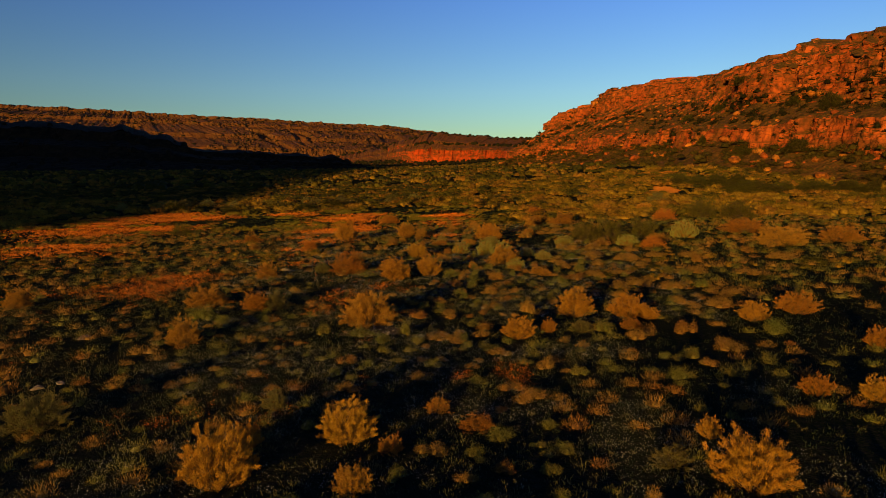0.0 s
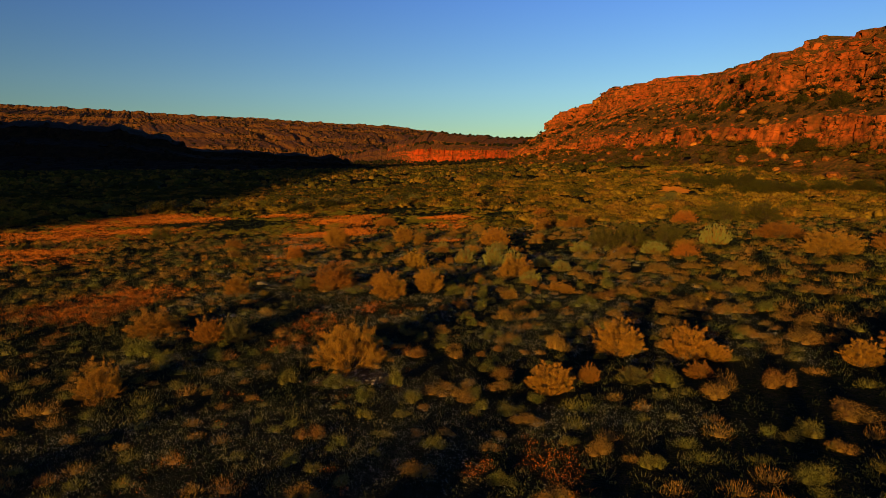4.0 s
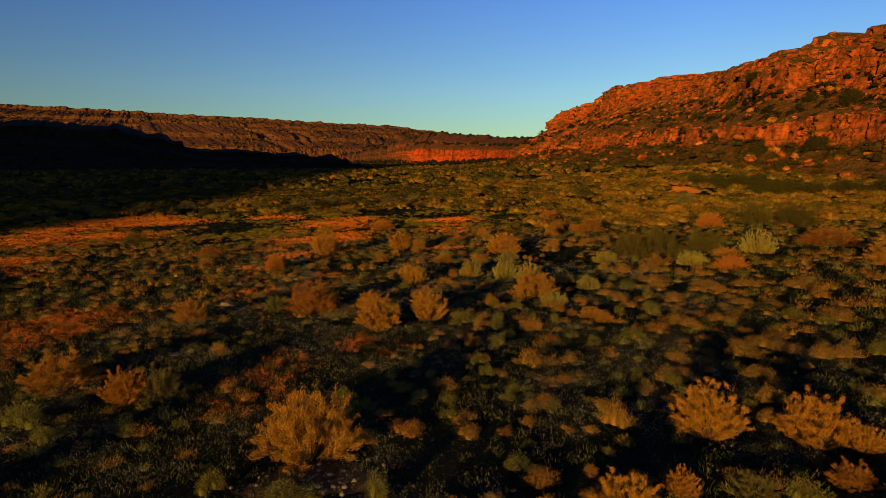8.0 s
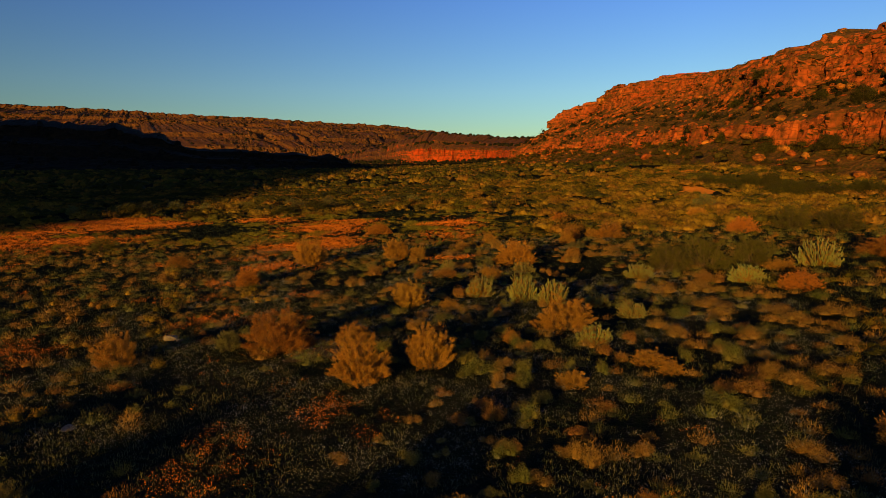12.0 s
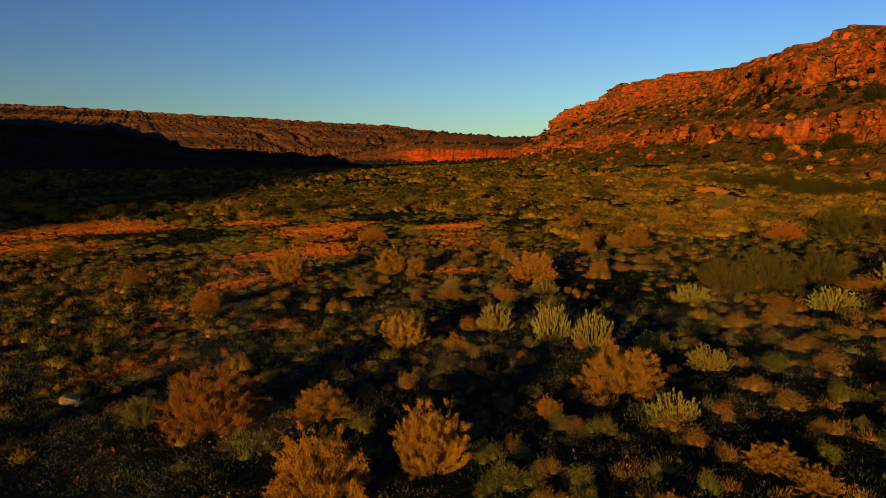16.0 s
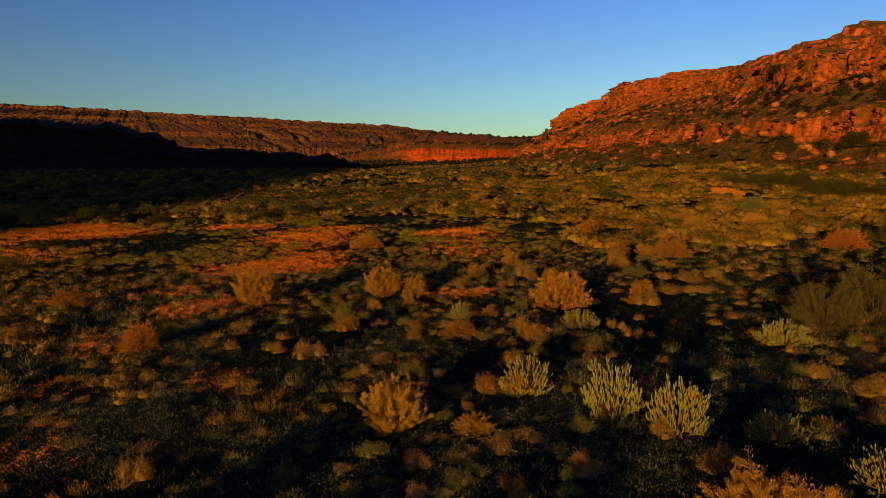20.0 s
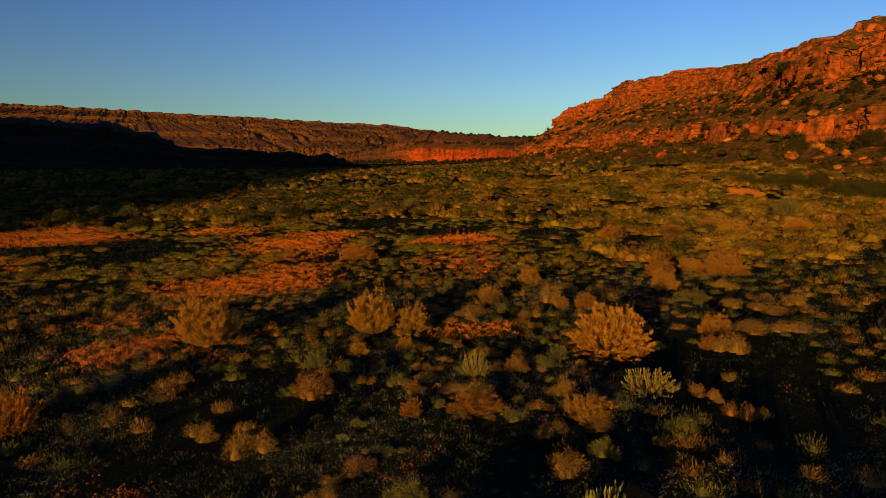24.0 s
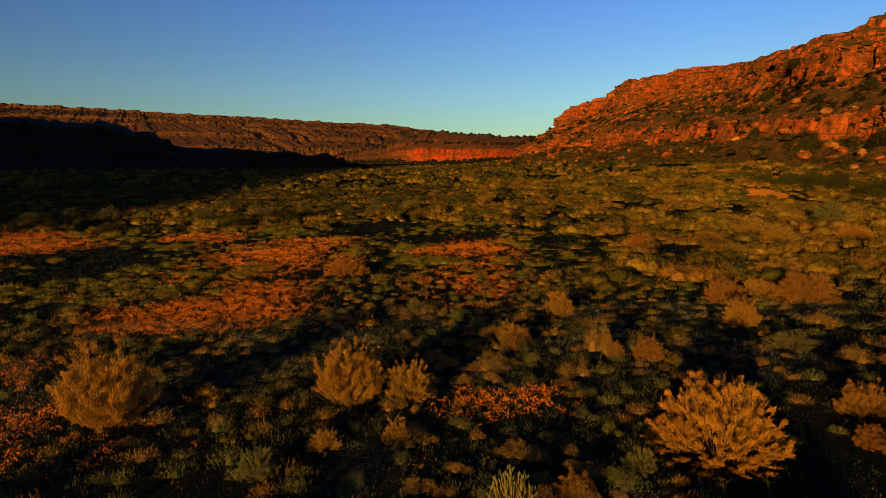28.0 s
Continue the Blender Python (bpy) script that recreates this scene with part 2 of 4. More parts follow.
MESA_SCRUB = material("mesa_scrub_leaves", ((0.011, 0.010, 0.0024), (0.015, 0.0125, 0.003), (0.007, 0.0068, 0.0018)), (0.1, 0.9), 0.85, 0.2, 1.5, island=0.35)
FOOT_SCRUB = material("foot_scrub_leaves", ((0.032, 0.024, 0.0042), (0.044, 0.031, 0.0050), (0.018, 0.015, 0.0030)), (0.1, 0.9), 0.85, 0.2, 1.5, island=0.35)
PETAL = material("orange_petals", ((0.544, 0.15, 0.0084), (0.484, 0.114, 0.006), (0.564, 0.202, 0.0122)), (0.8, 6.0), 0.6, island=0.3, leafy=0.2)
PALE_PETAL = material("pale_petals", ((0.38, 0.39, 0.35), (0.36, 0.33, 0.18), (0.44, 0.45, 0.42)), (0.8, 6.0), 0.6, island=0.3, leafy=0.3)


# ================= valley floor =================
def graded(lo, hi, n, centre, tight):
    """n lines from lo to hi, close together round centre."""
    a, b = math.asinh((lo - centre) / tight), math.asinh((hi - centre) / tight)
    return centre + tight * np.sinh(np.linspace(a, b, n))


gx, gy = graded(-4600, 4600, 221, 0, 16), graded(-4600, 4600, 281, 42, 24)
GX, GY = np.meshgrid(gx, gy, indexing="ij")
floor_verts = np.stack([GX, GY, ground_z(GX, GY)], -1).reshape(-1, 3)
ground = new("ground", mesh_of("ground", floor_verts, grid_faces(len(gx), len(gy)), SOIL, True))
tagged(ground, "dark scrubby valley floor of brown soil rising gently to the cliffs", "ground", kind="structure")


def patch(name, x, y, rx, ry, mat, label, seed, lift=0.03):
    """A bare patch of uneven outline that follows the ground."""
    r, a = np.meshgrid(np.linspace(0, 1, 9), np.linspace(0, 2 * math.pi, 48, endpoint=False), indexing="ij")
    edge = 0.45 + 1.1 * fbm(np.cos(a) * 2.2 + seed, np.sin(a) * 2.2, 4, seed)
    px, py = x + rx * r * edge * np.cos(a), y + ry * r * edge * np.sin(a)
    pz = ground_z(px, py) + lift * (1 - 1.6 * r ** 4)
    i, j = np.meshgrid(np.arange(8), np.arange(48), indexing="ij")
    f = np.stack([i * 48 + j, (i + 1) * 48 + j, (i + 1) * 48 + (j + 1) % 48, i * 48 + (j + 1) % 48], -1).reshape(-1, 4)
    return tagged(new(name, mesh_of(name, np.stack([px, py, pz], -1).reshape(-1, 3), f, mat, True)), label, "ground", kind="structure")


patch("sand_patch", 55.4, 158.5, 4.0, 5.5, SAND, "bare patch of orange sand among the scrub", 3, 0.12)
patch("sand_patch", 84, 246, 12, 7, SAND, "bare patch of orange sand among the scrub", 5, 0.15)
patch("sand_patch", 60, 236, 6, 5, SAND, "bare patch of orange sand among the scrub", 6, 0.15)
patch("bare_soil_patch", -4.6, 40.2, 1.5, 1.6, BARE, "bare trodden patch of grey-brown soil", 8)
patch("bare_soil_patch", -2.6, 24.0, 1.3, 1.1, BARE, "bare trodden patch of grey-brown soil", 9)
patch("sand_patch", 116, 262, 5, 3.5, SAND, "bare patch of orange sand among the scrub", 13, 0.15)
patch("bare_soil_patch", -92, 238, 5, 5, BARE, "pale bare patch of stony soil in the shade", 14, 0.15)
patch("bare_soil_patch", -135, 255, 7, 5, BARE, "pale bare patch of stony soil in the shade", 15, 0.15)
patch("sand_patch", -50, 210, 7, 5, SAND, "bare patch of orange sand among the scrub", 11, 0.15)


# ================= cliffs and hills =================
def along(points, n):
    """n places evenly spaced along a smoothed line of points, with the distance run."""
    p = np.array(points, float)
    d = np.r_[0, np.cumsum(np.linalg.norm(np.diff(p[:, :2], axis=0), axis=1))]
    s = np.linspace(0, d[-1], n)
    q = np.stack([np.interp(s, d, p[:, k]) for k in range(p.shape[1])], -1)
    return q, s, d


def rock_face(base, crest, profile, ns, nv, seed, block, bulge, wave=0.03, back=3, broken=0.0, jag=0.0, second=None):
    """A rock slope as a sheet: from the foot line (x, y) to the crest line (x, y, z). profile: rows of (way up the plan, way up the height,
    how sheer). Blocks and cracks push it in and out where it is sheer."""
    crest = np.array(crest, float)
    base = np.array(base, float)
    d = np.r_[0, np.cumsum(np.linalg.norm(np.diff(crest[:, :2], axis=0), axis=1) + 0.6 * np.linalg.norm(np.diff(base, axis=0), axis=1))]
    s = np.linspace(0, d[-1], ns)
    B = np.stack([np.interp(s, d, base[:, k]) for k in range(2)], -1)
    R = np.stack([np.interp(s, d, crest[:, k]) for k in range(3)], -1)
    # blocks and notches along the skyline
    R[:, 2] += jag * (1.3 * (vnoise(s / (block * 1.1), s * 0, seed + 51) - 0.5) + 0.8 * (hashed(np.floor(s / (block * 0.5)), np.zeros(ns), seed + 52) - 0.5))
    def risen(profile):
        pr = np.array(profile, float)
        length = np.r_[0, np.cumsum(np.hypot(np.diff(pr[:, 0]), 2.2 * np.diff(pr[:, 1])))]
        rim = length[-1 - back]                      # the rows past the rim, out of sight, are few
        v = np.r_[np.linspace(0, rim, nv - 24), np.linspace(rim, length[-1], 25)[1:]]
        V, S = np.meshgrid(v, s, indexing="xy")
        shift = (0.6 * (fbm(S / (block * 5), V * 0 + 1.7, 3, seed) - 0.5) + 0.5 * (fbm(S / (block * 1.3), V * 2.0, 3, seed + 31) - 0.5)) * wave * 10
        W = np.clip(V + shift * np.interp(V, length, pr[:, 1] * (1 - np.minimum(pr[:, 1], 1))) * 2, 0, length[-1])
        return V, S, [np.interp(W, length, pr[:, k]) for k in range(3)]

    V, S, (F, Z, C) = risen(profile)
    if second:
        # the steps change along the cliff from the first profile to the second
        other, first, last = second
        change = step((s - d[first]) / (d[last] - d[first]))[:, None]
        F, Z, C = (a * (1 - change) + b * change for a, b in zip((F, Z, C), risen(other)[2]))
    if broken:
        # here and there the lower cliff has crumbled into a slope
        whole = 1 - broken * step((fbm(S / (block * 3.2), V * 0.5, 3, seed + 41) - 0.46) / 0.16) * (F < 0.62)
        Z = np.where(F < 0.62, F / 0.62 * 0.56 + (Z - F / 0.62 * 0.56) * whole, Z)
        C = C * (0.25 + 0.75 * whole)
    foot = level(B[:, 0], B[:, 1])
    X = B[:, None, 0] + (R[:, None, 0] - B[:, None, 0]) * F
    Y = B[:, None, 1] + (R[:, None, 1] - B[:, None, 1]) * F
    H = foot[:, None] + (R[:, None, 2] - foot[:, None]) * Z
    out = B - R[:, :2]
    out /= np.linalg.norm(out, axis=1)[:, None]
    # buttresses split by upright cracks, band by band; thin level beds; small chips
    band = np.digitize(Z, [0.48, 0.8]) * 7.0
    warp = S + 0.25 * block * (vnoise(S / block, H / block, seed + 1) - 0.5)
    f1, f2, own = cells(warp / (block * 1.5), band + 0.5 + 0.05 * H / block, seed)
    tilt = H + 0.35 * block * (fbm(S / (block * 2), H / (block * 2), 3, seed + 12) - 0.5)
    g1, g2, own2 = cells(warp / (block * 0.62), tilt / (block * 0.55), seed + 3)
    h1, h2, own3 = cells(warp / (block * 0.2), tilt / (block * 0.15), seed + 4)
    beds = tilt / (block * 0.34) + 1.2 * fbm(S / (block * 3), H * 0, 3, seed + 6)
    bed = hashed(np.floor(beds), band, seed + 8)
    patchy = step((fbm(S / (block * 1.6), H / block, 3, seed + 13) - 0.42) / 0.2)
    groove = np.clip(1 - np.abs(beds % 1 - 0.5) / 0.09, 0, 1) * (bed > 0.55) * patchy
    push = 0.9 * (own - 0.5) + (0.3 + 0.7 * patchy) * (0.42 * (own2 - 0.5) + 0.20 * (own3 - 0.5)) + 0.34 * (bed - 0.5) - 0.5 * groove
    push = push - 0.7 * np.clip(1 - (f2 - f1) / 0.06, 0, 1) - 0.22 * patchy * np.clip(1 - (g2 - g1) / 0.09, 0, 1)
    push = push + 1.0 * (fbm(S / (block * 1.4), H / (block * 1.4), 5, seed + 7) - 0.5)
    amount = bulge * (0.10 + 0.90 * C)
    edge = np.clip(np.minimum(V / 0.15, 1), 0, 1)
    X = X + out[:, None, 0] * push * amount * edge
    Y = Y + out[:, None, 1] * push * amount * edge
    lumps = 0.35 * (own2 - 0.5) + 0.25 * (own3 - 0.5) + 1.1 * (fbm(S / (block * 0.35), V * 22, 4, seed + 2) - 0.5)
    H = H + edge * bulge * 0.32 * (1 - 0.8 * C) * lumps
    return np.stack([X, Y, H], -1), C


def add_face(name, label, category, base, crest, profile, ns, nv, seed, block, bulge, mat, gentle=None, kind="structure", wave=0.03, broken=0.0, jag=0.0, second=None):
    P, C = rock_face(base, crest, profile, ns, nv, seed, block, bulge, wave, broken=broken, jag=jag, second=second)
    me = mesh_of(name, P.reshape(-1, 3), grid_faces(ns, nv), mat)
    if gentle:
        # stony soil lies wherever the rock is not steep
        me.materials.append(gentle)
        nz = np.empty(len(me.polygons) * 3, np.float32)
        me.polygons.foreach_get("normal", nz)
        flat = np.abs(nz.reshape(-1, 3)[:, 2]) > 0.54 + 0.25 * (hashed(np.arange(len(me.polygons)) // 3, np.zeros(len(me.polygons)), seed) - 0.5)
        me.polygons.foreach_set("material_index", flat.astype(np.int32))
    ob = new(name, me)
    return tagged(ob, label, category, kind=kind), P, C


MESA_BASE = [(110, 720), (70, 665), (48, 602), (52, 578), (58, 562), (64, 548), (70, 534), (75, 518), (78, 504), (82, 484), (88, 437), (95, 382), (100, 330), (103, 306), (105, 294), (108, 272), (114, 250), (124, 207), (165, 40)]
MESA_CREST = [(180, 690, 57), (138, 640, 59), (106, 580, 61), (116, 567, 66), (128, 559, 69), (139, 556, 72.5), (149, 566, 83.5), (160, 530, 80), (177, 507, 82.5), (194, 486, 82), (208, 446, 81), (199, 390, 76), (182, 335, 69), (169, 306, 66), (174, 297, 69.5), (181, 280, 67), (187, 262, 66), (197, 205, 65), (232, 40, 55)]
MESA_STEPS = [(-0.10, -0.08, 0), (0.0, 0.0, 0), (0.14, 0.08, 0.05), (0.19, 0.12, 0.5), (0.23, 0.33, 1), (0.31, 0.39, 0.5), (0.64, 0.63, 0.12), (0.73, 0.70, 0.3), (0.76, 0.78, 0.9), (0.785, 0.925, 1), (0.84, 0.945, 0.8), (0.855, 0.985, 1), (1.0, 1.0, 0.6), (1.25, 1.0, 0.3), (2.0, 1.0, 0.05), (3.0, 0.5, 0.0)]
MESA_NEAR_STEPS = [(-0.10, -0.08, 0), (0.0, 0.0, 0), (0.22, 0.10, 0.05), (0.27, 0.13, 0.5), (0.305, 0.35, 1), (0.36, 0.38, 0.4), (0.55, 0.45, 0.1), (0.60, 0.47, 0.6), (0.635, 0.63, 1), (0.665, 0.80, 1), (0.73, 0.825, 0.6), (0.75, 0.89, 1), (0.80, 0.91, 0.5), (0.82, 0.965, 1), (1.0, 1.0, 0.6), (1.25, 1.0, 0.3), (2.0, 1.0, 0.05), (3.0, 0.5, 0.0)]
mesa, MESA, MESA_C = add_face("mesa", "long mesa of red sandstone cliffs lit orange by low sun", "cliff", MESA_BASE, MESA_CREST, MESA_STEPS, 860, 270, 21, 11.0, 4.6, SANDSTONE, SLOPE, wave=0.05, broken=0.6, jag=3.2, second=(MESA_NEAR_STEPS, 9, 12))

FAR_BASE = [(-330, 1660), (-255, 1570), (-190, 1520), (-140, 1500), (-110, 1475), (-50, 1450), (40, 1400), (100, 1330), (120, 1150), (110, 950), (100, 800), (130, 720)]
FAR_CREST = [(-330, 1760, 58), (-270, 1720, 74), (-205, 1690, 86), (-150, 1660, 92), (-105, 1640, 108), (-30, 1600, 124), (80, 1540, 112), (170, 1460, 100), (200, 1300, 88), (190, 1050, 74), (170, 820, 52), (180, 740, 40)]
FAR_STEPS = [(-0.1, -0.1, 0), (0, 0, 0), (0.1, 0.05, 0.3), (0.14, 0.42, 1), (0.2, 0.5, 1), (0.4, 0.62, 0.2), (0.45, 0.7, 0.6), (1, 1, 0.2), (1.6, 0.98, 0), (3, 0.6, 0)]
FAR_RUBBLE = [(-0.1, -0.1, 0), (0, 0, 0), (0.16, 0.2, 0.4), (0.3, 0.31, 0.6), (0.42, 0.5, 0.4), (0.6, 0.62, 0.6), (0.75, 0.82, 0.4), (1, 1, 0.2), (1.6, 0.98, 0), (3, 0.6, 0)]
far_cliff, FARC, FARC_C = add_face("far_cliff", "distant band of bright orange-red cliff under dark scrub", "cliff", FAR_BASE, FAR_CREST, FAR_RUBBLE, 460, 100, 33, 26.0, 8.0, FAR_CLIFF, FAR_SLOPE, jag=5.0, second=(FAR_STEPS, 3, 5))

PLATEAU_BASE = [(-2900, 1500), (-1500, 1560), (-900, 1700), (-500, 1780), (-300, 1830), (0, 1900), (200, 1950), (420, 2000), (900, 2100)]
PLATEAU_CREST = [(-3000, 2400, 340), (-1790, 2600, 309), (-1282, 2600, 287), (-1105, 2600, 271), (-649, 2600, 249), (-192, 2600, 222), (82, 2600, 188), (277, 2600, 172), (800, 2700, 150)]
PLATEAU_STEPS = [(-0.1, -0.15, 0), (0, 0, 0), (0.15, 0.12, 0.1), (0.18, 0.25, 0.7), (0.4, 0.42, 0.1), (0.43, 0.5, 0.5), (0.7, 0.72, 0.1), (0.72, 0.78, 0.5), (0.93, 0.92, 0.1), (0.95, 0.985, 0.8), (1, 1, 0.5), (1.3, 0.99, 0), (2.0, 0.8, 0)]
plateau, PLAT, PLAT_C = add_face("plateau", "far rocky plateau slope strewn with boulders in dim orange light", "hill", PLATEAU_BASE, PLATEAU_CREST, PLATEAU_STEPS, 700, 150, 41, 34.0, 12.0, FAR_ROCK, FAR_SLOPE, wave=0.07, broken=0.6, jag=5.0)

HILL_BASE = [(-1500, 500), (-700, 560), (-430, 600), (-330, 640), (-290, 660), (-220, 690), (-115, 740), (-80, 790)]
HILL_CREST = [(-1600, 780, 110), (-900, 790, 92), (-551, 800, 80), (-411, 800, 74), (-341, 800, 61), (-300, 800, 45), (-135, 800, 36), (-122, 830, 24)]
HILL_STEPS = [(-0.1, -0.1, 0), (0, 0, 0), (0.3, 0.25, 0.1), (0.36, 0.45, 0.8), (0.6, 0.6, 0.1), (0.64, 0.8, 0.8), (1, 1, 0.3), (1.6, 0.9, 0), (2.6, 0.3, 0)]
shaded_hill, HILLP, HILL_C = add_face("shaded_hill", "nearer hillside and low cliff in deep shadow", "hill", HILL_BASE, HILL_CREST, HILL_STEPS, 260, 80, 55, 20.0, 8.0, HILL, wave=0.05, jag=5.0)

RIDGE_BASE = [(-150, -180), (-190, -130), (-260, -110), (-420, -100), (-540, -90), (-780, -90), (-1000, -90), (-1800, -60)]
RIDGE_CREST = [(-154, -232, 4), (-206, -222, 31.5), (-273, -214, 47.5), (-453, -190, 93), (-560, -180, 134), (-800, -190, 172), (-1016, -200, 200), (-1900, -200, 215)]
RIDGE_STEPS = [(-0.1, -0.1, 0), (0, 0, 0), (0.5, 0.45, 0.3), (1, 1, 0.2), (1.5, 0.7, 0), (3.0, -0.1, 0)]
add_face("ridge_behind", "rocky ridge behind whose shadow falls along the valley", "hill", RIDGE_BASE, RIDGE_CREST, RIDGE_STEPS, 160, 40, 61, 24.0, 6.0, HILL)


# ================= plants in bulk =================
def unit(v):
    return v / np.maximum(np.linalg.norm(v, axis=-1, keepdims=True), 1e-9)


def leaf_cloud(c, r, h, n, length, width, lift=0.7, shell=0.6, low=-0.1):
    """n leaf blades on the dome of each clump. c: (m, 3) feet, r and h: (m,) radius and height."""
    m = len(c)
    az = rng.uniform(0, 2 * math.pi, (m, n))
    up = rng.uniform(low, 1.0, (m, n))
    flat = np.sqrt(np.clip(1 - up * up, 0, 1))
    way = np.stack([np.cos(az) * flat, np.sin(az) * flat, np.maximum(up, 0.02)], -1)
    lobes = 0.70 + 0.55 * vnoise(az * 1.3 + 13.7 * np.arange(m)[:, None], up * 2.4, 5)
    size = np.stack([r, r, h], -1)[:, None, :]
    p = c[:, None, :] + way * size * (lobes * rng.uniform(shell, 1.05, (m, n)))[..., None]
    axis = unit(way + lift * np.array([0, 0, 1.0]) + rng.normal(0, 0.35, (m, n, 3)))
    side = unit(np.cross(axis, rng.normal(0, 1, (m, n, 3))))
    L = (length * (r / np.mean(r)) ** 0.5)[:, None, None] * rng.uniform(0.6, 1.3, (m, n, 1))
    Wd = width * rng.uniform(0.7, 1.3, (m, n, 1))
    q = np.stack([p - axis * L * 0.45 - side * Wd, p - axis * L * 0.45 + side * Wd, p + axis * L * 0.55], 2)
    return q.reshape(-1, 3), np.arange(m * n * 3).reshape(-1, 3)


def cores(c, r, h, share=0.42, seg=5):
    """Low uneven domes inside the clumps, so that they are not see-through."""
    m = len(c)
    a = np.linspace(0, 2 * math.pi, seg, endpoint=False)
    rings = [(1.0, -0.15), (0.86, 0.5), (0.5, 0.86)]
    v = []
    for fr, fz in rings:
        j = rng.uniform(0.8, 1.15, (m, seg))
        v.append(np.stack([c[:, None, 0] + share * r[:, None] * fr * j * np.cos(a), c[:, None, 1] + share * r[:, None] * fr * j * np.sin(a), c[:, None, 2] + share * h[:, None] * fz * np.ones((m, seg))], -1))
    top = np.stack([c[:, 0], c[:, 1], c[:, 2] + share * h], -1)[:, None, :]
    verts = np.concatenate([*v, np.repeat(top, seg, 1)], 1)
    per = seg * 4
    f = []
    for k in range(3):
        for i in range(seg):
            j = (i + 1) % seg
            f.append((k * seg + i, k * seg + j, (k + 1) * seg + j))
            if k < 2:
                f.append((k * seg + i, (k + 1) * seg + j, (k + 1) * seg + i))
    f = np.array(f)[None] + (np.arange(m) * per)[:, None, None]
    return verts.reshape(-1, 3), f.reshape(-1, 3)


def cushions(c, r, h, share=0.8, seg=8):
    """Solid lobed mounds: domes whose outline swells and dips."""
    m = len(c)
    a = np.linspace(0, 2 * math.pi, seg, endpoint=False)[None, None, :] + rng.uniform(0, 6.3, (m, 1, 1))
    up = np.array([-0.2, 0.28, 0.62, 0.88, 1.0])[None, :, None]
    flat = np.sqrt(np.clip(1 - up * up, 0.0025, 1))
    swell = share * (0.72 + 0.5 * vnoise(a * 1.6 + 7.7 * np.arange(m)[:, None, None], up * 3.1, 15) + 0.12 * rng.normal(0, 1, (m, 5, seg)).clip(-1, 1))
    v = np.stack([c[:, None, None, 0] + r[:, None, None] * flat * swell * np.cos(a), c[:, None, None, 1] + r[:, None, None] * flat * swell * np.sin(a), c[:, None, None, 2] + h[:, None, None] * up * swell], -1)
    i, j = np.meshgrid(np.arange(4), np.arange(seg), indexing="ij")
    p, q, t, w = i * seg + j, i * seg + (j + 1) % seg, (i + 1) * seg + (j + 1) % seg, (i + 1) * seg + j
    f = np.concatenate([np.stack([p, q, t], -1).reshape(-1, 3), np.stack([p, t, w], -1).reshape(-1, 3)])
    return v.reshape(-1, 3), (f[None] + 5 * seg * np.arange(m)[:, None, None]).reshape(-1, 3)


def lumpy(c, r, h, unit_size, most=7):
    """Each clump as a cluster of smaller mounds, the more the larger it is."""
    n = np.clip((r / unit_size) ** 1.6, 1, most).round().astype(int)
    who = np.repeat(np.arange(len(r)), n)
    one = (n == 1)[who]
    a, d = rng.uniform(0, 2 * math.pi, len(who)), np.where(one, 0, rng.uniform(0.15, 0.75, len(who)))
    small = np.where(one, 1.0, rng.uniform(0.38, 0.62, len(who)))
    C = c[who] + np.stack([d * r[who] * np.cos(a), d * r[who] * np.sin(a), np.where(one, 0, h[who] * 0.35 * (1 - d))], -1)
    return C, r[who] * small, h[who] * np.where(one, 1, rng.uniform(0.4, 0.65, len(who))), who


def stuff(name, label, category, pieces, mat):
    v, f = joined(pieces)
    return tagged(new(name, mesh_of(name, v, f, mat, True)), label, category, kind="stuff")


# places of flower fields: x, y, half width, half depth
FIELDS = [(-50, 112, 12, 16), (-46, 85, 12, 14), (-37, 60, 7, 8), (-15, 100, 6, 14), (-17.5, 38.5, 3.2, 5.5), (-5.0, 30.5, 1.3, 2.8), (0.6, 17.2, 0.5, 0.8), (2.0, 17.5, 0.7, 1.4)]
FIELDS += [(-12.3, 78, 5.0, 7.5), (-4.8, 31.1, 1.0, 1.1), (-9.6, 36.0, 0.9, 0.8), (-3.4, 33.9, 0.5, 0.9), (0.4, 84.5, 3.6, 9), (-14.8, 66.8, 2.0, 3.4), (-11.9, 50.2, 0.6, 0.9), (-18, 100, 4, 8)]
FIELDS += [(0.2, 62.4, 1.5, 1.6), (-11.7, 62.7, 1.0, 1.4), (0.7, 96, 4, 8), (-3.3, 33.8, 0.8, 1.0), (-26, 118, 6, 8), (-10.4, 44.7, 2.4, 1.8), (-13, 55, 2.0, 2.6), (-5.6, 27.8, 0.8, 0.8), (-12.5, 61.5, 1.6, 1.6), (-7.5, 50.5, 1.2, 1.2)]


def in_fields(x, y):
    best = np.where((x < -1) & (y < 75), -0.32, -0.6)
    for fx, fy, rx, ry in FIELDS:
        best = np.maximum(best, 1 - 0.75 * (((x - fx) / rx) ** 2 + ((y - fy) / ry) ** 2))
    return best + 2.2 * (fbm(x / 5.0, y / 5.0, 3, 71) - 0.55) + 1.6 * (fbm(x / 0.55, y / 0.55, 2, 73) - 0.55)


def scatter(n, x0, x1, y0, y1, wedge=None):
    x, y = rng.uniform(x0, x1, n), rng.uniform(y0, y1, n)
    if wedge:
        keep = np.abs(x) < wedge[0] + wedge[1] * y
        x, y = x[keep], y[keep]
    return x, y


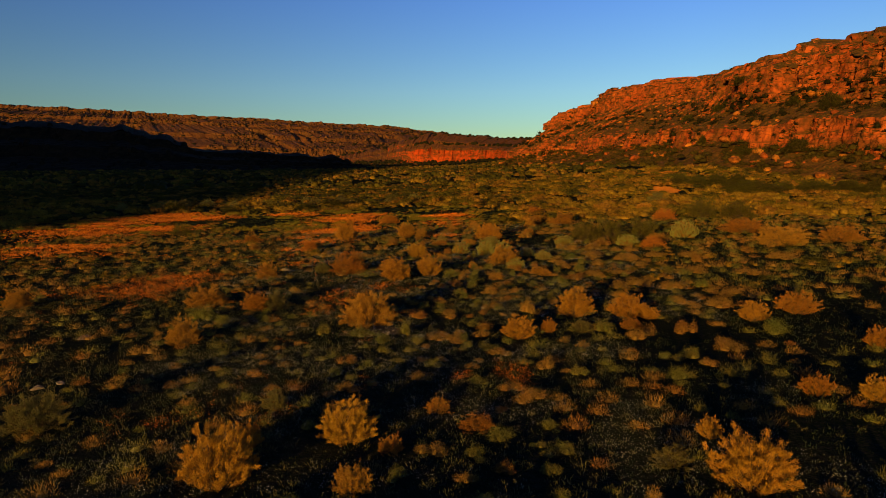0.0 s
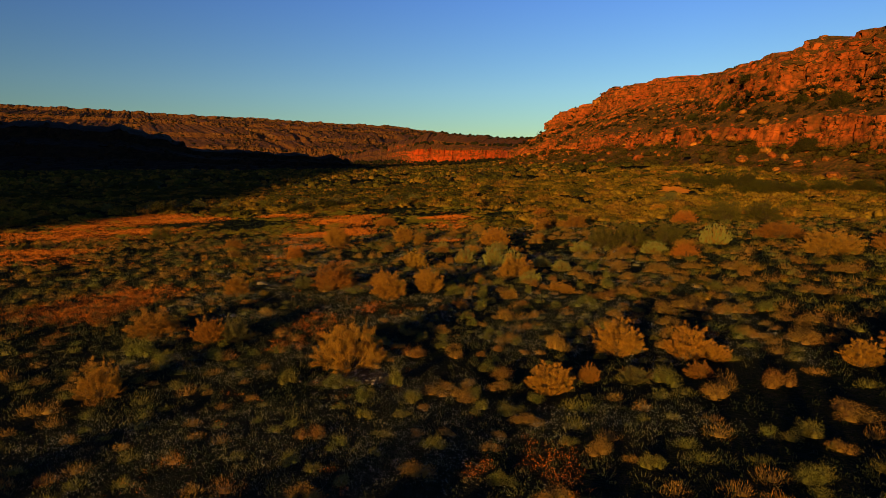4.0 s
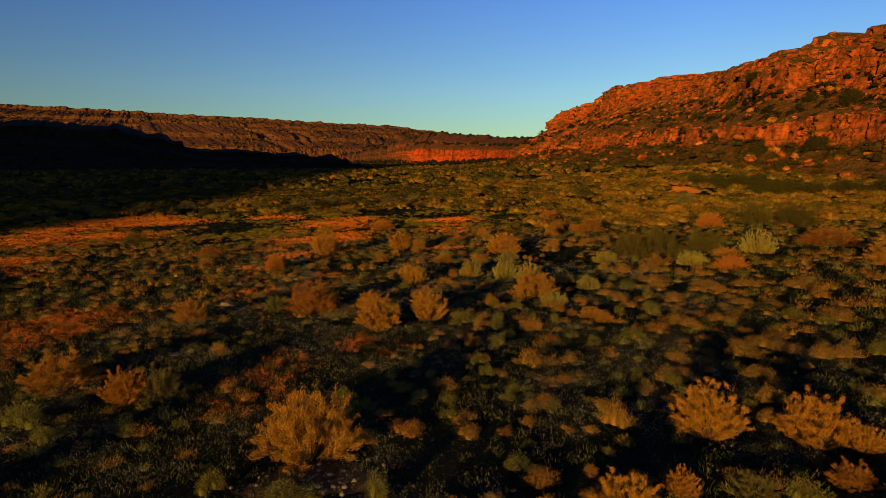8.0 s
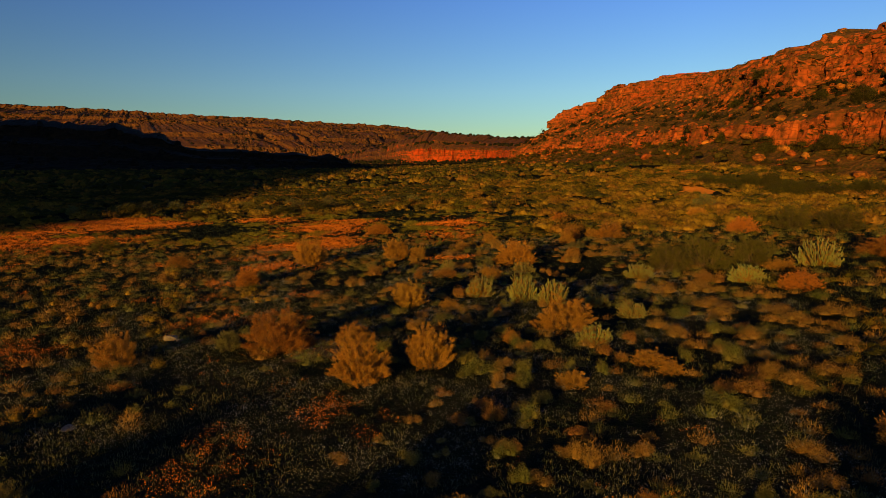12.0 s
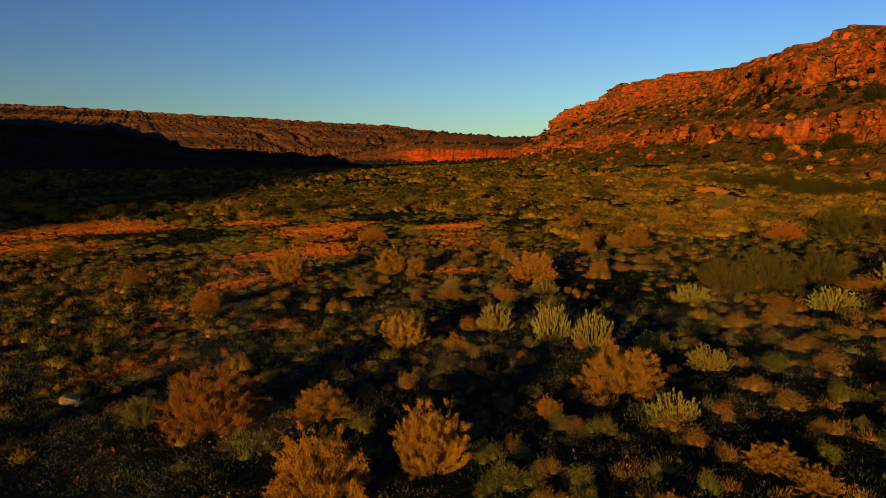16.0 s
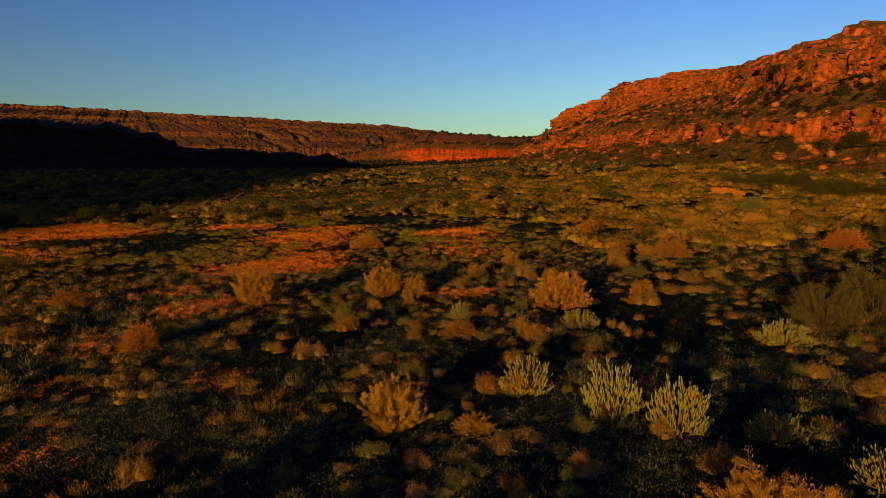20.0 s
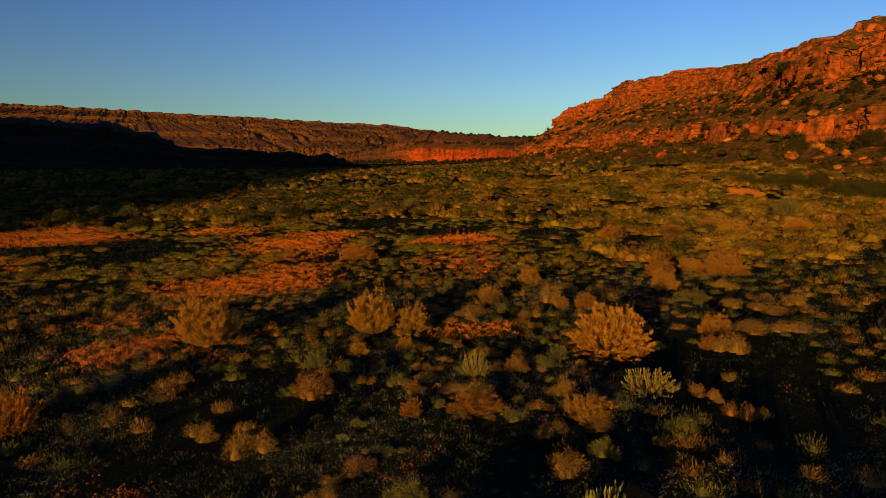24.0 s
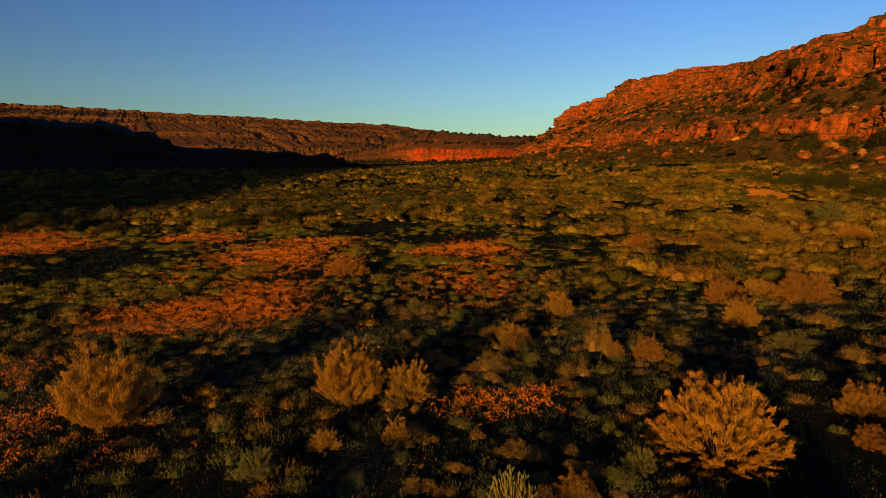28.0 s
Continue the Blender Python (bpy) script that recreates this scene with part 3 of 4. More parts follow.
def spaced(cell, x0, x1, y0, y1, wedge=None):
    """Plants that keep their distance: one in each cell of a grid, anywhere near its middle."""
    x, y = np.meshgrid(np.arange(x0, x1, cell), np.arange(y0, y1, cell), indexing="ij")
    x = x + cell * 0.5 * (np.arange(x.shape[1]) % 2)
    x, y = (x + cell * rng.uniform(0.12, 0.88, x.shape)).ravel(), (y + cell * rng.uniform(0.12, 0.88, y.shape)).ravel()
    if wedge:
        keep = np.abs(x) < wedge[0] + wedge[1] * y
        x, y = x[keep], y[keep]
    return x, y


def thin(x, y):
    """Stretches of the plain where little grows."""
    bare = np.zeros(np.shape(x), bool)
    for cx, cy, rx, ry in ((7, 57.5, 3.5, 4.5), (-6.2, 56.5, 2.4, 3.4), (8.2, 21.5, 2.4, 3.0)):
        bare |= np.hypot((x - cx) / rx, (y - cy) / ry) < 1
    return bare


def feet(x, y, sink=0.03):
    return np.stack([x, y, ground_z(x, y) - sink], -1)


def parted(x, seed, shares):
    """Splits n plants by chance into kinds with those shares."""
    g = np.random.default_rng(seed)
    return np.searchsorted(np.cumsum(shares), g.random(len(x)) * sum(shares), side="right")


# tufts close to the flight
BELOW = []                # those right under the flight, built one by one further down


def tufts(where, cell, box, wedge, sizes, blades, length, width, seed, lane):
    x, y = spaced(cell, *box, wedge)
    keep = ((np.abs(x - 0.5) < 13) == lane) & (fbm(x / 4, y / 4, 3, seed) > np.where(x > 1, 0.30, 0.34)) & (in_fields(x, y) < 0.45) & ~(thin(x, y) & (rng.random(len(x)) < 0.7))
    x, y = x[keep], y[keep]
    r = rng.uniform(*sizes, len(x)) * (0.7 + 0.6 * fbm(x / 3, y / 3, 2, seed + 4))
    c, h = feet(x, y), r * rng.uniform(0.55, 1.0, len(x))
    kind = parted(x, seed, (0.46, 0.38, 0.16))
    under = np.abs(x + 0.4) < 3.0
    if lane:
        BELOW.extend(zip(kind[under], x[under], y[under], 2.1 * r[under], h[under]))
    for k, (name, label, mat) in enumerate((("olive_tufts", "olive tufts of low scrub ", TUFT), ("golden_tufts", "golden tufts of dry grass ", GOLD_TUFT), ("rust_tufts", "rust-brown tufts of dry scrub ", RUST_TUFT))):
        m = (kind == k) & ~(under & lane)
        stuff(name, label + where, "grass", [leaf_cloud(c[m], r[m], h[m], blades, length, width, 0.9, 0.36), cushions(c[m], r[m], h[m], 0.36, 6)], mat)


tufts("covering the plain", 1.02, (-34, 40, 7, 84), (7.0, 0.62), (0.20, 0.44), 420, 0.080, 0.0050, 91, True)
tufts("further out on the plain", 1.40, (-44, 50, 12, 84), (7.0, 0.66), (0.30, 0.62), 210, 0.11, 0.0085, 93, False)

# low herbs between them: leafy little mounds, dark and light
x, y = scatter(52000, -28, 30, 7, 74, (7.0, 0.5))
keep = (fbm(x / 2.6, y / 2.6, 3, 101) > 0.16 + 0.24 * rng.random(len(x))) & (rng.random(len(x)) < np.clip(1.0 - (np.abs(x) - 9) / 16, 0.25, 1))
keep &= ~(thin(x, y) & (rng.random(len(x)) < 0.7))
x, y = x[keep], y[keep]
r = rng.uniform(0.07, 0.24, len(x)) * (0.6 + 0.9 * fbm(x / 1.7, y / 1.7, 2, 107))
tall = r * rng.uniform(0.6, 1.6, len(x))
pale = rng.random(len(x)) < 0.16
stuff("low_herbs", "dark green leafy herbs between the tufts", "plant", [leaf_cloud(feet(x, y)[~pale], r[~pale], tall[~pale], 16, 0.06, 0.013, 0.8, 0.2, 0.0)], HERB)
stuff("olive_herbs", "olive sprigs of low herbs between the tufts", "plant", [leaf_cloud(feet(x, y)[pale], r[pale], tall[pale] * 1.2, 26, 0.065, 0.0055, 1.2, 0.2, 0.0)], OLIVE_HERB)


# taller feathery herbs on the side where the flowers grow
x, y = spaced(0.62, -26, 5, 7, 74, (7.0, 0.5))
keep = (fbm(x / 2.1, y / 2.1, 3, 221) > 0.30 + 0.25 * rng.random(len(x))) & ~thin(x, y)
x, y = x[keep], y[keep]
r = rng.uniform(0.14, 0.36, len(x)) * (0.5 + 1.0 * fbm(x / 3.2, y / 3.2, 2, 223))
stuff("feathery_herbs", "feathery olive herbs knee-high between the flowers", "plant", [leaf_cloud(feet(x, y), r, r * rng.uniform(0.7, 1.2, len(x)), 64, 0.07, 0.0055, 0.9, 0.4, 0.0)], OLIVE_HERB)


# scrub further off
def scrub(label, x, y, r, h, seed, leaves, length, width, sink=0.05, shares=(0.56, 0.24, 0.14, 0.06), lump=0.4, core=0.85, olive=SCRUB):
    c = np.stack([x, y, ground_z(x, y) - sink], -1)
    kind = parted(x, seed, shares)
    for k, (name, colour, mat) in enumerate((("olive_scrub", "olive", olive), ("golden_scrub", "golden", GOLD_SCRUB), ("rust_scrub", "rust-brown", RUST_SCRUB), ("dark_scrub", "dark green", DARK_SCRUB))):
        m = kind == k
        C, R, H, _ = lumpy(c[m], r[m] * (1 + 0.4 * (k == 3)), h[m], lump, 6)
        stuff(name, "mounded " + colour + " scrub " + label, "scrub", [leaf_cloud(C, R, H, leaves, length, width, 0.6, core), cushions(C, R, H, core)], mat)


def rough_size(n, low, high):
    return low + (high - low) * rng.random(n) ** 2.2


x, y = spaced(1.55, -165, 145, 78, 262, (14.0, 0.76))
keep = (fbm(x / 9, y / 9, 3, 111) > np.where((y < 130) & (x < 12), 0.31, 0.22) + 0.18 * rng.random(len(x))) & (in_fields(x, y) < 0.3) & (rng.random(len(x)) < 1.0 - (y - 80) / 400)
keep &= ~(np.hypot((x - 55.2) / 4.0, (y - 155.5) / 7.0) < 1)
x, y = x[keep], y[keep]
r = (0.52 + 1.3 * rng.random(len(x)) ** 2.2) * (0.5 + 0.8 * fbm(x / 7, y / 7, 2, 115)) * (1 + (y - 80) / 500)
h = r * rng.uniform(0.6, 1.05, len(x))
big = rng.random(len(x))
grassy = (y < 124) & (x < 9 + 4 * np.sin(y / 7)) & (x > -60)
bank = (x > 20) & (x < 75) & (y < 152) & ~grassy
kept = grassy | (big < np.where(bank, 0.62, np.where(y < 128, 0.66, 0.8)))
near = (y < 128) & (np.abs(x) < 56) & ~(grassy | bank) & kept
scrub("like soft grass on the open plain", x[grassy], y[grassy], r[grassy] * 0.85, h[grassy] * 0.5, 116, 110, 0.16, 0.012, shares=(0.66, 0.20, 0.11, 0.03), lump=0.5, core=0.4, olive=GRASS_SCRUB)
scrub("in the nearer middle of the valley", x[near], y[near], r[near] * 1.3, h[near] * 1.15, 117, 120, 0.13, 0.014, shares=(0.38, 0.32, 0.24, 0.06), lump=0.5, core=0.48)
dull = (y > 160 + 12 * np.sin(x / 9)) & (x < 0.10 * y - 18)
far = kept & (y >= 128) & ~(dull | bank)
far |= kept & (y < 128) & (np.abs(x) >= 56) & ~(grassy | bank)
bank &= kept
scrub("on the sunny bank", x[bank], y[bank], r[bank] * 1.45, h[bank] * 1.3, 115, 110, 0.14, 0.018, shares=(0.28, 0.44, 0.22, 0.06), lump=0.5, core=0.5)
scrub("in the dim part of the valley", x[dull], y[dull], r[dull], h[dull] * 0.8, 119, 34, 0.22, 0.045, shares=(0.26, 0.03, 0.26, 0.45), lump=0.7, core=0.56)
scrub("across the middle of the valley", x[far], y[far], r[far] * 1.2, h[far] * 1.15, 118, 48, 0.22, 0.045, shares=(0.42, 0.22, 0.26, 0.10), lump=0.7, core=0.56)

# smaller cushions between the tufts of the nearer plain
x, y = scatter(2200, -46, 50, 30, 84, (6.0, 0.62))
keep = (fbm(x / 5, y / 5, 3, 211) > 0.30 + 0.2 * rng.random(len(x))) & (in_fields(x, y) < 0.35) & ~thin(x, y) & ((np.abs(x) > 9) | (y > 58))
x, y = x[keep], y[keep]
r = rough_size(len(x), 0.26, 0.75)
scrub("in cushions on the nearer plain", x, y, r, r * rng.uniform(0.7, 1.1, len(x)), 213, 110, 0.085, 0.008, shares=(0.46, 0.28, 0.18, 0.08), lump=0.34, core=0.42)

# leafy mat under it
x, y = scatter(26000, -60, 60, 30, 130, (9.0, 0.55))
keep = ((np.abs(x) > 12) | (y > 66)) & (fbm(x / 5, y / 5, 3, 103) > 0.34)
x, y = x[keep], y[keep]
r = rng.uniform(0.15, 0.4, len(x))
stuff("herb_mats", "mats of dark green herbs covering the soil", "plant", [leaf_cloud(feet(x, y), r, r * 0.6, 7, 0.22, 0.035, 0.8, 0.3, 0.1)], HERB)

x, y = scatter(5200, -80, 80, 18, 84)
keep = (np.abs(x) > 7 + 0.66 * y) | (np.abs(x - 3) > 42)
keep &= (fbm(x / 6, y / 6, 3, 121) > 0.33) & (in_fields(x, y) < 0.2)
x, y = x[keep], y[keep]
r = rough_size(len(x), 0.25, 0.8)
scrub("at the edges of the plain", x, y, r, r * rng.uniform(0.6, 1.2, len(x)), 123, 40, 0.13, 0.024)

# the plain goes on behind the camera; its bushes throw long shadows forward
x, y = scatter(1700, -40, 24, -38, 8.5)
r = rough_size(len(x), 0.25, 0.9)
scrub("behind the start of the flight", x, y, r, r * rng.uniform(0.9, 1.6, len(x)), 127, 22, 0.3, 0.09)

x, y = scatter(13500, -420, 150, 240, 1100, (30.0, 0.74))
keep = (fbm(x / 22, y / 22, 3, 131) > 0.24 + 0.2 * rng.random(len(x))) & (rng.random(len(x)) < 1.1 - (y - 240) / 1000)
keep &= ~((np.hypot((x - 84) / 13, (y - 240) / 14) < 1) | (np.hypot((x - 60) / 7, (y - 232) / 10) < 1))
x, y = x[keep], y[keep]
r = rough_size(len(x), 1.1, 3.6)
scrub("at the far end of the valley", x, y, r, r * rng.uniform(0.6, 1.1, len(x)), 137, 10, 0.75, 0.19, 0.15, (0.45, 0.06, 0.20, 0.29), 1.4)


# flowers
def heads(x, y, z, size, tilt=0.5, k=3):
    """Daisies: shallow cups of k petals, or for k = 0 one small face each, far off."""
    m = len(x)
    sides = k or 3
    a = np.linspace(0, 2 * math.pi, sides, endpoint=False)[None, :] + rng.uniform(0, 6.3, (m, 1))
    up = unit(np.array([0, 0, 1.0]) + rng.normal(0, tilt, (m, 3)) - 0.8 * np.array([beam.x, beam.y, 0]))
    e1 = unit(np.cross(up, np.array([0.3, 1.0, 0.1])))
    e2 = np.cross(up, e1)
    ring = size[:, None, None] * (np.cos(a)[..., None] * e1[:, None] + np.sin(a)[..., None] * e2[:, None]) + 0.25 * size[:, None, None] * up[:, None]
    mid = np.stack([x, y, z], -1)
    if not k:
        return (mid[:, None] + ring).reshape(-1, 3), np.arange(3 * m).reshape(-1, 3)
    verts = np.concatenate([mid[:, None], mid[:, None] + ring], 1).reshape(-1, 3)
    f = np.array([(0, 1 + i, 1 + (i + 1) % k) for i in range(k)])
    return verts, (f[None] + (k + 1) * np.arange(m)[:, None, None]).reshape(-1, 3)


def bunches(x, y, n, spread, low, high):
    """n heads round each plant, the middle ones highest."""
    a, d = rng.uniform(0, 2 * math.pi, (len(x), n)), spread * rng.random((len(x), n)) ** 0.6 * rng.uniform(0.5, 1.4, (len(x), 1))
    top = rng.uniform(low, high, (len(x), 1))
    X, Y = x[:, None] + d * np.cos(a), y[:, None] + d * np.sin(a)
    Z = ground_z(X, Y) + top * (1.05 - 0.7 * d / spread * rng.random(d.shape)) * rng.uniform(0.6, 1.0, d.shape)
    return X.ravel(), Y.ravel(), Z.ravel()


x, y = scatter(130000, -25, 8, 14, 112)
keep = in_fields(x, y) > 0.0 + 1.2 * rng.random(len(x))
keep &= rng.random(len(x)) < np.clip(1.1 - y / 170, 0.3, 1)
x, y, z = bunches(x[keep], y[keep], 13, 0.17, 0.12, 0.36)
stuff("orange_daisies", "carpet of orange daisies in full bloom", "flowers", [heads(x[y < 58], y[y < 58], z[y < 58], rng.uniform(0.007, 0.016, (y < 58).sum()) * (0.7 + y[y < 58] / 110), 0.7, 3), heads(x[y >= 58], y[y >= 58], z[y >= 58], rng.uniform(0.009, 0.018, (y >= 58).sum()) * (0.7 + y[y >= 58] / 110), 0.7, 0)], PETAL)
x, y = scatter(60000, -70, -22, 44, 135)
keep = in_fields(x, y) > 0.0 + 1.2 * rng.random(len(x))
x, y, z = bunches(x[keep], y[keep], 9, 0.28, 0.12, 0.36)
stuff("distant_daisies", "far carpet of orange daisies in full bloom", "flowers", [heads(x, y, z, rng.uniform(0.018, 0.040, len(x)), 0.7, 0)], PETAL)
x, y = scatter(42000, -16, 14, 7, 74, (6.0, 0.2))
keep = ~thin(x, y) & (fbm(x / 2.2, y / 2.2, 3, 141) > 0.46 + 0.16 * rng.random(len(x)))
x, y, z = bunches(x[keep], y[keep], 8, 0.24, 0.10, 0.30)
stuff("pale_flowers", "sprinkling of small cream and yellow flowers", "flowers", [heads(x, y, z, rng.uniform(0.004, 0.011, len(x)), 0.6, 0)], PALE_PETAL)


# ================= shrubs =================
def tube(points, radii, sides=4):
    """A tapered tube along points, closed at its tip."""
    p = np.asarray(points, float)
    r = np.asarray(radii, float)
    d = unit(np.gradient(p, axis=0))
    e1 = unit(np.cross(d, np.array([0.31, 0.93, 0.17])))
    e2 = np.cross(d, e1)
    a = np.linspace(0, 2 * math.pi, sides, endpoint=False)
    v = p[:, None] + r[:, None, None] * (np.cos(a)[None, :, None] * e1[:, None] + np.sin(a)[None, :, None] * e2[:, None])
    n = len(p)
    f = [(k * sides + i, k * sides + (i + 1) % sides, (k + 1) * sides + (i + 1) % sides, (k + 1) * sides + i) for k in range(n - 1) for i in range(sides)]
    return v.reshape(-1, 3), np.array(f)


def plume_lines(count, low, seed, bow, sides, reach_of):
    """Branches of a shrub of width 1 and height 1: they spring from its foot, bow outward and end on its dome, each with side plumes."""
    g = np.random.default_rng(seed)
    lines = []
    t = np.linspace(0, 1, 5)[:, None]
    for k in range(count):
        a = 2.39996 * k + g.uniform(-0.45, 0.45)
        up = low + (0.98 - low) * (k + 0.5) / count
        flat = math.sqrt(max(0.0, 1 - up * up))
        out = np.array([math.cos(a), math.sin(a), 0.0])
        reach = g.uniform(*reach_of) * (0.84 + 0.32 * float(vnoise(np.array(a * 1.1 + seed), np.array(up * 2.5), 19)))
        tip = out * 0.52 * flat * reach + np.array([0, 0, (0.05 + 0.93 * up) * reach])
        root = out * 0.10 * flat * g.random() + np.array([0, 0, -0.03])
        mid = root + (tip - root) * np.array([0.5 + bow, 0.5 + bow, 0.5 - bow]) + g.normal(0, 0.02, 3)
        line = (1 - t) ** 2 * root + 2 * t * (1 - t) * mid + t * t * tip
        lines.append(line)
        for _ in range(sides):
            f = g.uniform(0.5, 0.9)
            at = (1 - f) ** 2 * root + 2 * f * (1 - f) * mid + f * f * tip
            way = unit(unit(tip - mid) + g.normal(0, 0.42, 3) + np.array([0, 0, 0.25]))
            lines.append(at + way * g.uniform(0.09, 0.2) * (0.3 + 0.7 * np.linspace(0, 1, 3)[:, None]))
    return lines, g


def leaves_on(lines, g, per, length, width, start, lift, spray):
    p, axis = [], []
    for q in lines:
        t = g.uniform(start, 1.0, per) * (len(q) - 1)
        i = np.minimum(t.astype(int), len(q) - 2)
        fr = (t - i)[:, None]
        at = q[i] * (1 - fr) + q[i + 1] * fr + g.normal(0, spray, (per, 3))
        d = unit(q[i + 1] - q[i])
        p.append(at)
        axis.append(unit(1.3 * d + lift * np.array([0, 0, 1.0]) + g.normal(0, 0.4, (per, 3))))
    p, axis = np.concatenate(p), np.concatenate(axis)
    p[:, 2] = np.maximum(p[:, 2], 0.0)
    side = unit(np.cross(axis, g.normal(0, 1, p.shape)))
    L = length * g.uniform(0.6, 1.3, (len(p), 1))
    Wd = width * g.uniform(0.7, 1.3, (len(p), 1))
    v = np.stack([p - side * Wd, p + side * Wd, p + axis * L], 1)
    return v.reshape(-1, 3), np.arange(len(p) * 3).reshape(-1, 3)


KINDS = {
    # name, label, category, branches, lowest crown, bow, side plumes, reach, leaves per plume, leaf length, leaf width, start, lift, spray
    "golden": ("golden_shrub", "feathery golden-green shrub with upright twigs on dark soil", "shrub", 90, 0.22, 0.05, 3, (0.78, 1.06), 112, 0.027, 0.0032, 0.26, 0.7, 0.015),
    "rust": ("rust_shrub", "rust-brown twiggy shrub half dry among the scrub", "shrub", 96, 0.0, 0.08, 3, (0.72, 1.08), 108, 0.022, 0.0036, 0.30, 0.5, 0.018),
    "olive": ("olive_shrub", "loose olive-green shrub standing in low herbs", "shrub", 66, 0.03, 0.06, 3, (0.70, 1.05), 96, 0.028, 0.0038, 0.30, 0.7, 0.018),
    "round": ("round_shrub", "dense rounded straw-orange shrub on bare soil", "shrub", 190, -0.02, 0.12, 2, (0.86, 1.03), 84, 0.030, 0.0030, 0.48, 0.7, 0.011),
    "green": ("green_bush", "rounded green leafy bush taller than the scrub round it", "bush", 60, -0.02, 0.05, 4, (0.66, 1.08), 80, 0.015, 0.0062, 0.45, 0.0, 0.026),
    "dark": ("dark_bush", "tall dark green leafy bush with a rounded crown", "bush", 80, -0.02, 0.05, 4, (0.72, 1.05), 74, 0.022, 0.0085, 0.35, 0.1, 0.034),
}
models = {}


def model(kind, k, far=False):
    """The parts of a shrub 1 m wide and 1 m high; shrubs of one model share their meshes."""
    if (kind, k, far) in models:
        return models[kind, k, far]
    if kind == "succulent":
        lines, g = plume_lines(96, 0.02, 300 + k, 0.16, 0, (0.78, 0.90))
        stems, fingers = [], []
        t = np.linspace(0, 1, 7)[:, None]
        for q in lines:
            stems.append(tube(q, [0.010, 0.009, 0.009, 0.009, 0.009], 5))
            for turn in range(5):
                root = q[-1 - (turn > 1)] + g.normal(0, 0.018, 3)
                lean = np.array([root[0], root[1], 0.0]) * 0.7 + g.normal(0, 0.18, 3) * np.array([1, 1, 0])
                rise = g.uniform(0.07, 0.125)
                line = root - np.array([0, 0, 0.02]) + lean * rise * np.sqrt(t) + np.array([0, 0, rise]) * t
                fingers.append(tube(line, 0.0118 * g.uniform(0.85, 1.15) * np.array([0.75, 1.0, 0.9, 1.05, 0.92, 0.75, 0.12]), 5))
        models[kind, k, far] = ("succulent_bush", "pale green succulent bush of upright finger-like stems", "succulent", (("trunk", mesh_of("trunk", *joined(stems), SUCCULENT_STEM, True)), ("crown", mesh_of("crown", *joined(fingers), LEAF["succulent"], True))))
    else:
        name, label, category, count, low, bow, sides, reach_of, per, length, width, start, lift, spray = KINDS[kind]
        if far:
            per, length, width = per // 3, length * 1.3, width * 2.0
        lines, g = plume_lines(count, low, 100 * len(kind) + k, bow, sides, reach_of)
        wood = mesh_of("wood", *joined([tube(q, np.linspace(0.006, 0.0015, len(q)), 3) for q in lines]), BARK, True)
        green = mesh_of("foliage", *leaves_on(lines, g, per, length, width, start, lift, spray), LEAF[kind])
        models[kind, k, far] = (name, label, category, (("wood", wood), ("foliage", green)))
    return models[kind, k, far]


placed = 0


def shrub(kind, x, y, wide, high):
    global placed
    k = placed % 3
    placed += 1
    name, label, category, meshes = model(kind, k, y > 100 and kind != "succulent")
    thing = tagged(new(name), label, category, group=name.replace("_", " ") + "s on the plain")
    turn = (placed * 137.5) % 360
    if kind in ("golden", "rust", "olive"):
        high = min(1.1 * high, 0.95 * wide)
    thing.matrix_world = Matrix.LocRotScale((x, y, float(ground_z(x, y)) - 0.02), Euler((0, 0, radians(turn))), (wide, wide, high))
    for part_name, me in meshes:
        new(part_name, me).parent = thing


shrub("green", 12.1, 53.8, 2.28, 1.99)
shrub("green", 14.5, 54.7, 2.83, 2.25)
shrub("green", 17.6, 55.6, 2.70, 1.90)
shrub("green", 35.0, 75.2, 4.03, 2.69)
shrub("green", 31.5, 76.6, 3.42, 2.87)
shrub("green", -32.4, 78.2, 2.47, 1.49)
shrub("dark", -42.3, 125.8, 3.51, 1.67)
shrub("dark", -28.4, 130.5, 3.72, 1.77)
shrub("dark", -56.1, 131.9, 4.54, 2.52)
shrub("dark", -24.5, 138.6, 4.90, 2.33)
shrub("golden", 5.5, 10.7, 1.51, 1.07)
shrub("golden", -4.3, 11.6, 1.47, 1.21)
shrub("golden", 5.6, 12.8, 0.54, 0.47)
shrub("golden", -4.3, 13.3, 0.74, 0.77)
shrub("golden", -2.1, 13.5, 1.32, 0.97)
shrub("golden", 10.5, 14.8, 0.82, 0.62)
shrub("golden", 9.3, 15.3, 0.85, 0.54)
shrub("golden", 13.5, 19.2, 0.79, 0.78)
shrub("golden", 2.7, 22.1, 1.25, 0.80)
shrub("golden", 3.9, 22.9, 0.63, 0.54)
shrub("golden", 11.6, 23.2, 1.16, 0.72)
shrub("golden", 13.8, 24.3, 1.65, 0.86)
shrub("golden", 8.1, 24.5, 0.84, 0.57)
shrub("golden", 7.4, 24.9, 1.59, 1.01)
shrub("golden", 5.4, 25.4, 1.56, 1.12)
shrub("golden", -8.6, 28.6, 1.24, 0.97)
shrub("golden", -2.7, 36.1, 1.81, 1.31)
shrub("golden", -0.8, 37.3, 1.57, 1.27)
shrub("golden", -1.9, 46.6, 1.52, 1.47)
shrub("golden", 1.1, 48.8, 0.79, 0.60)
shrub("golden", -9.6, 62.4, 2.37, 1.93)
shrub("golden", -3.7, 63.3, 1.92, 1.86)
shrub("olive", 4.4, 11.6, 0.81, 0.46)
shrub("olive", -10.0, 15.0, 1.53, 1.07)
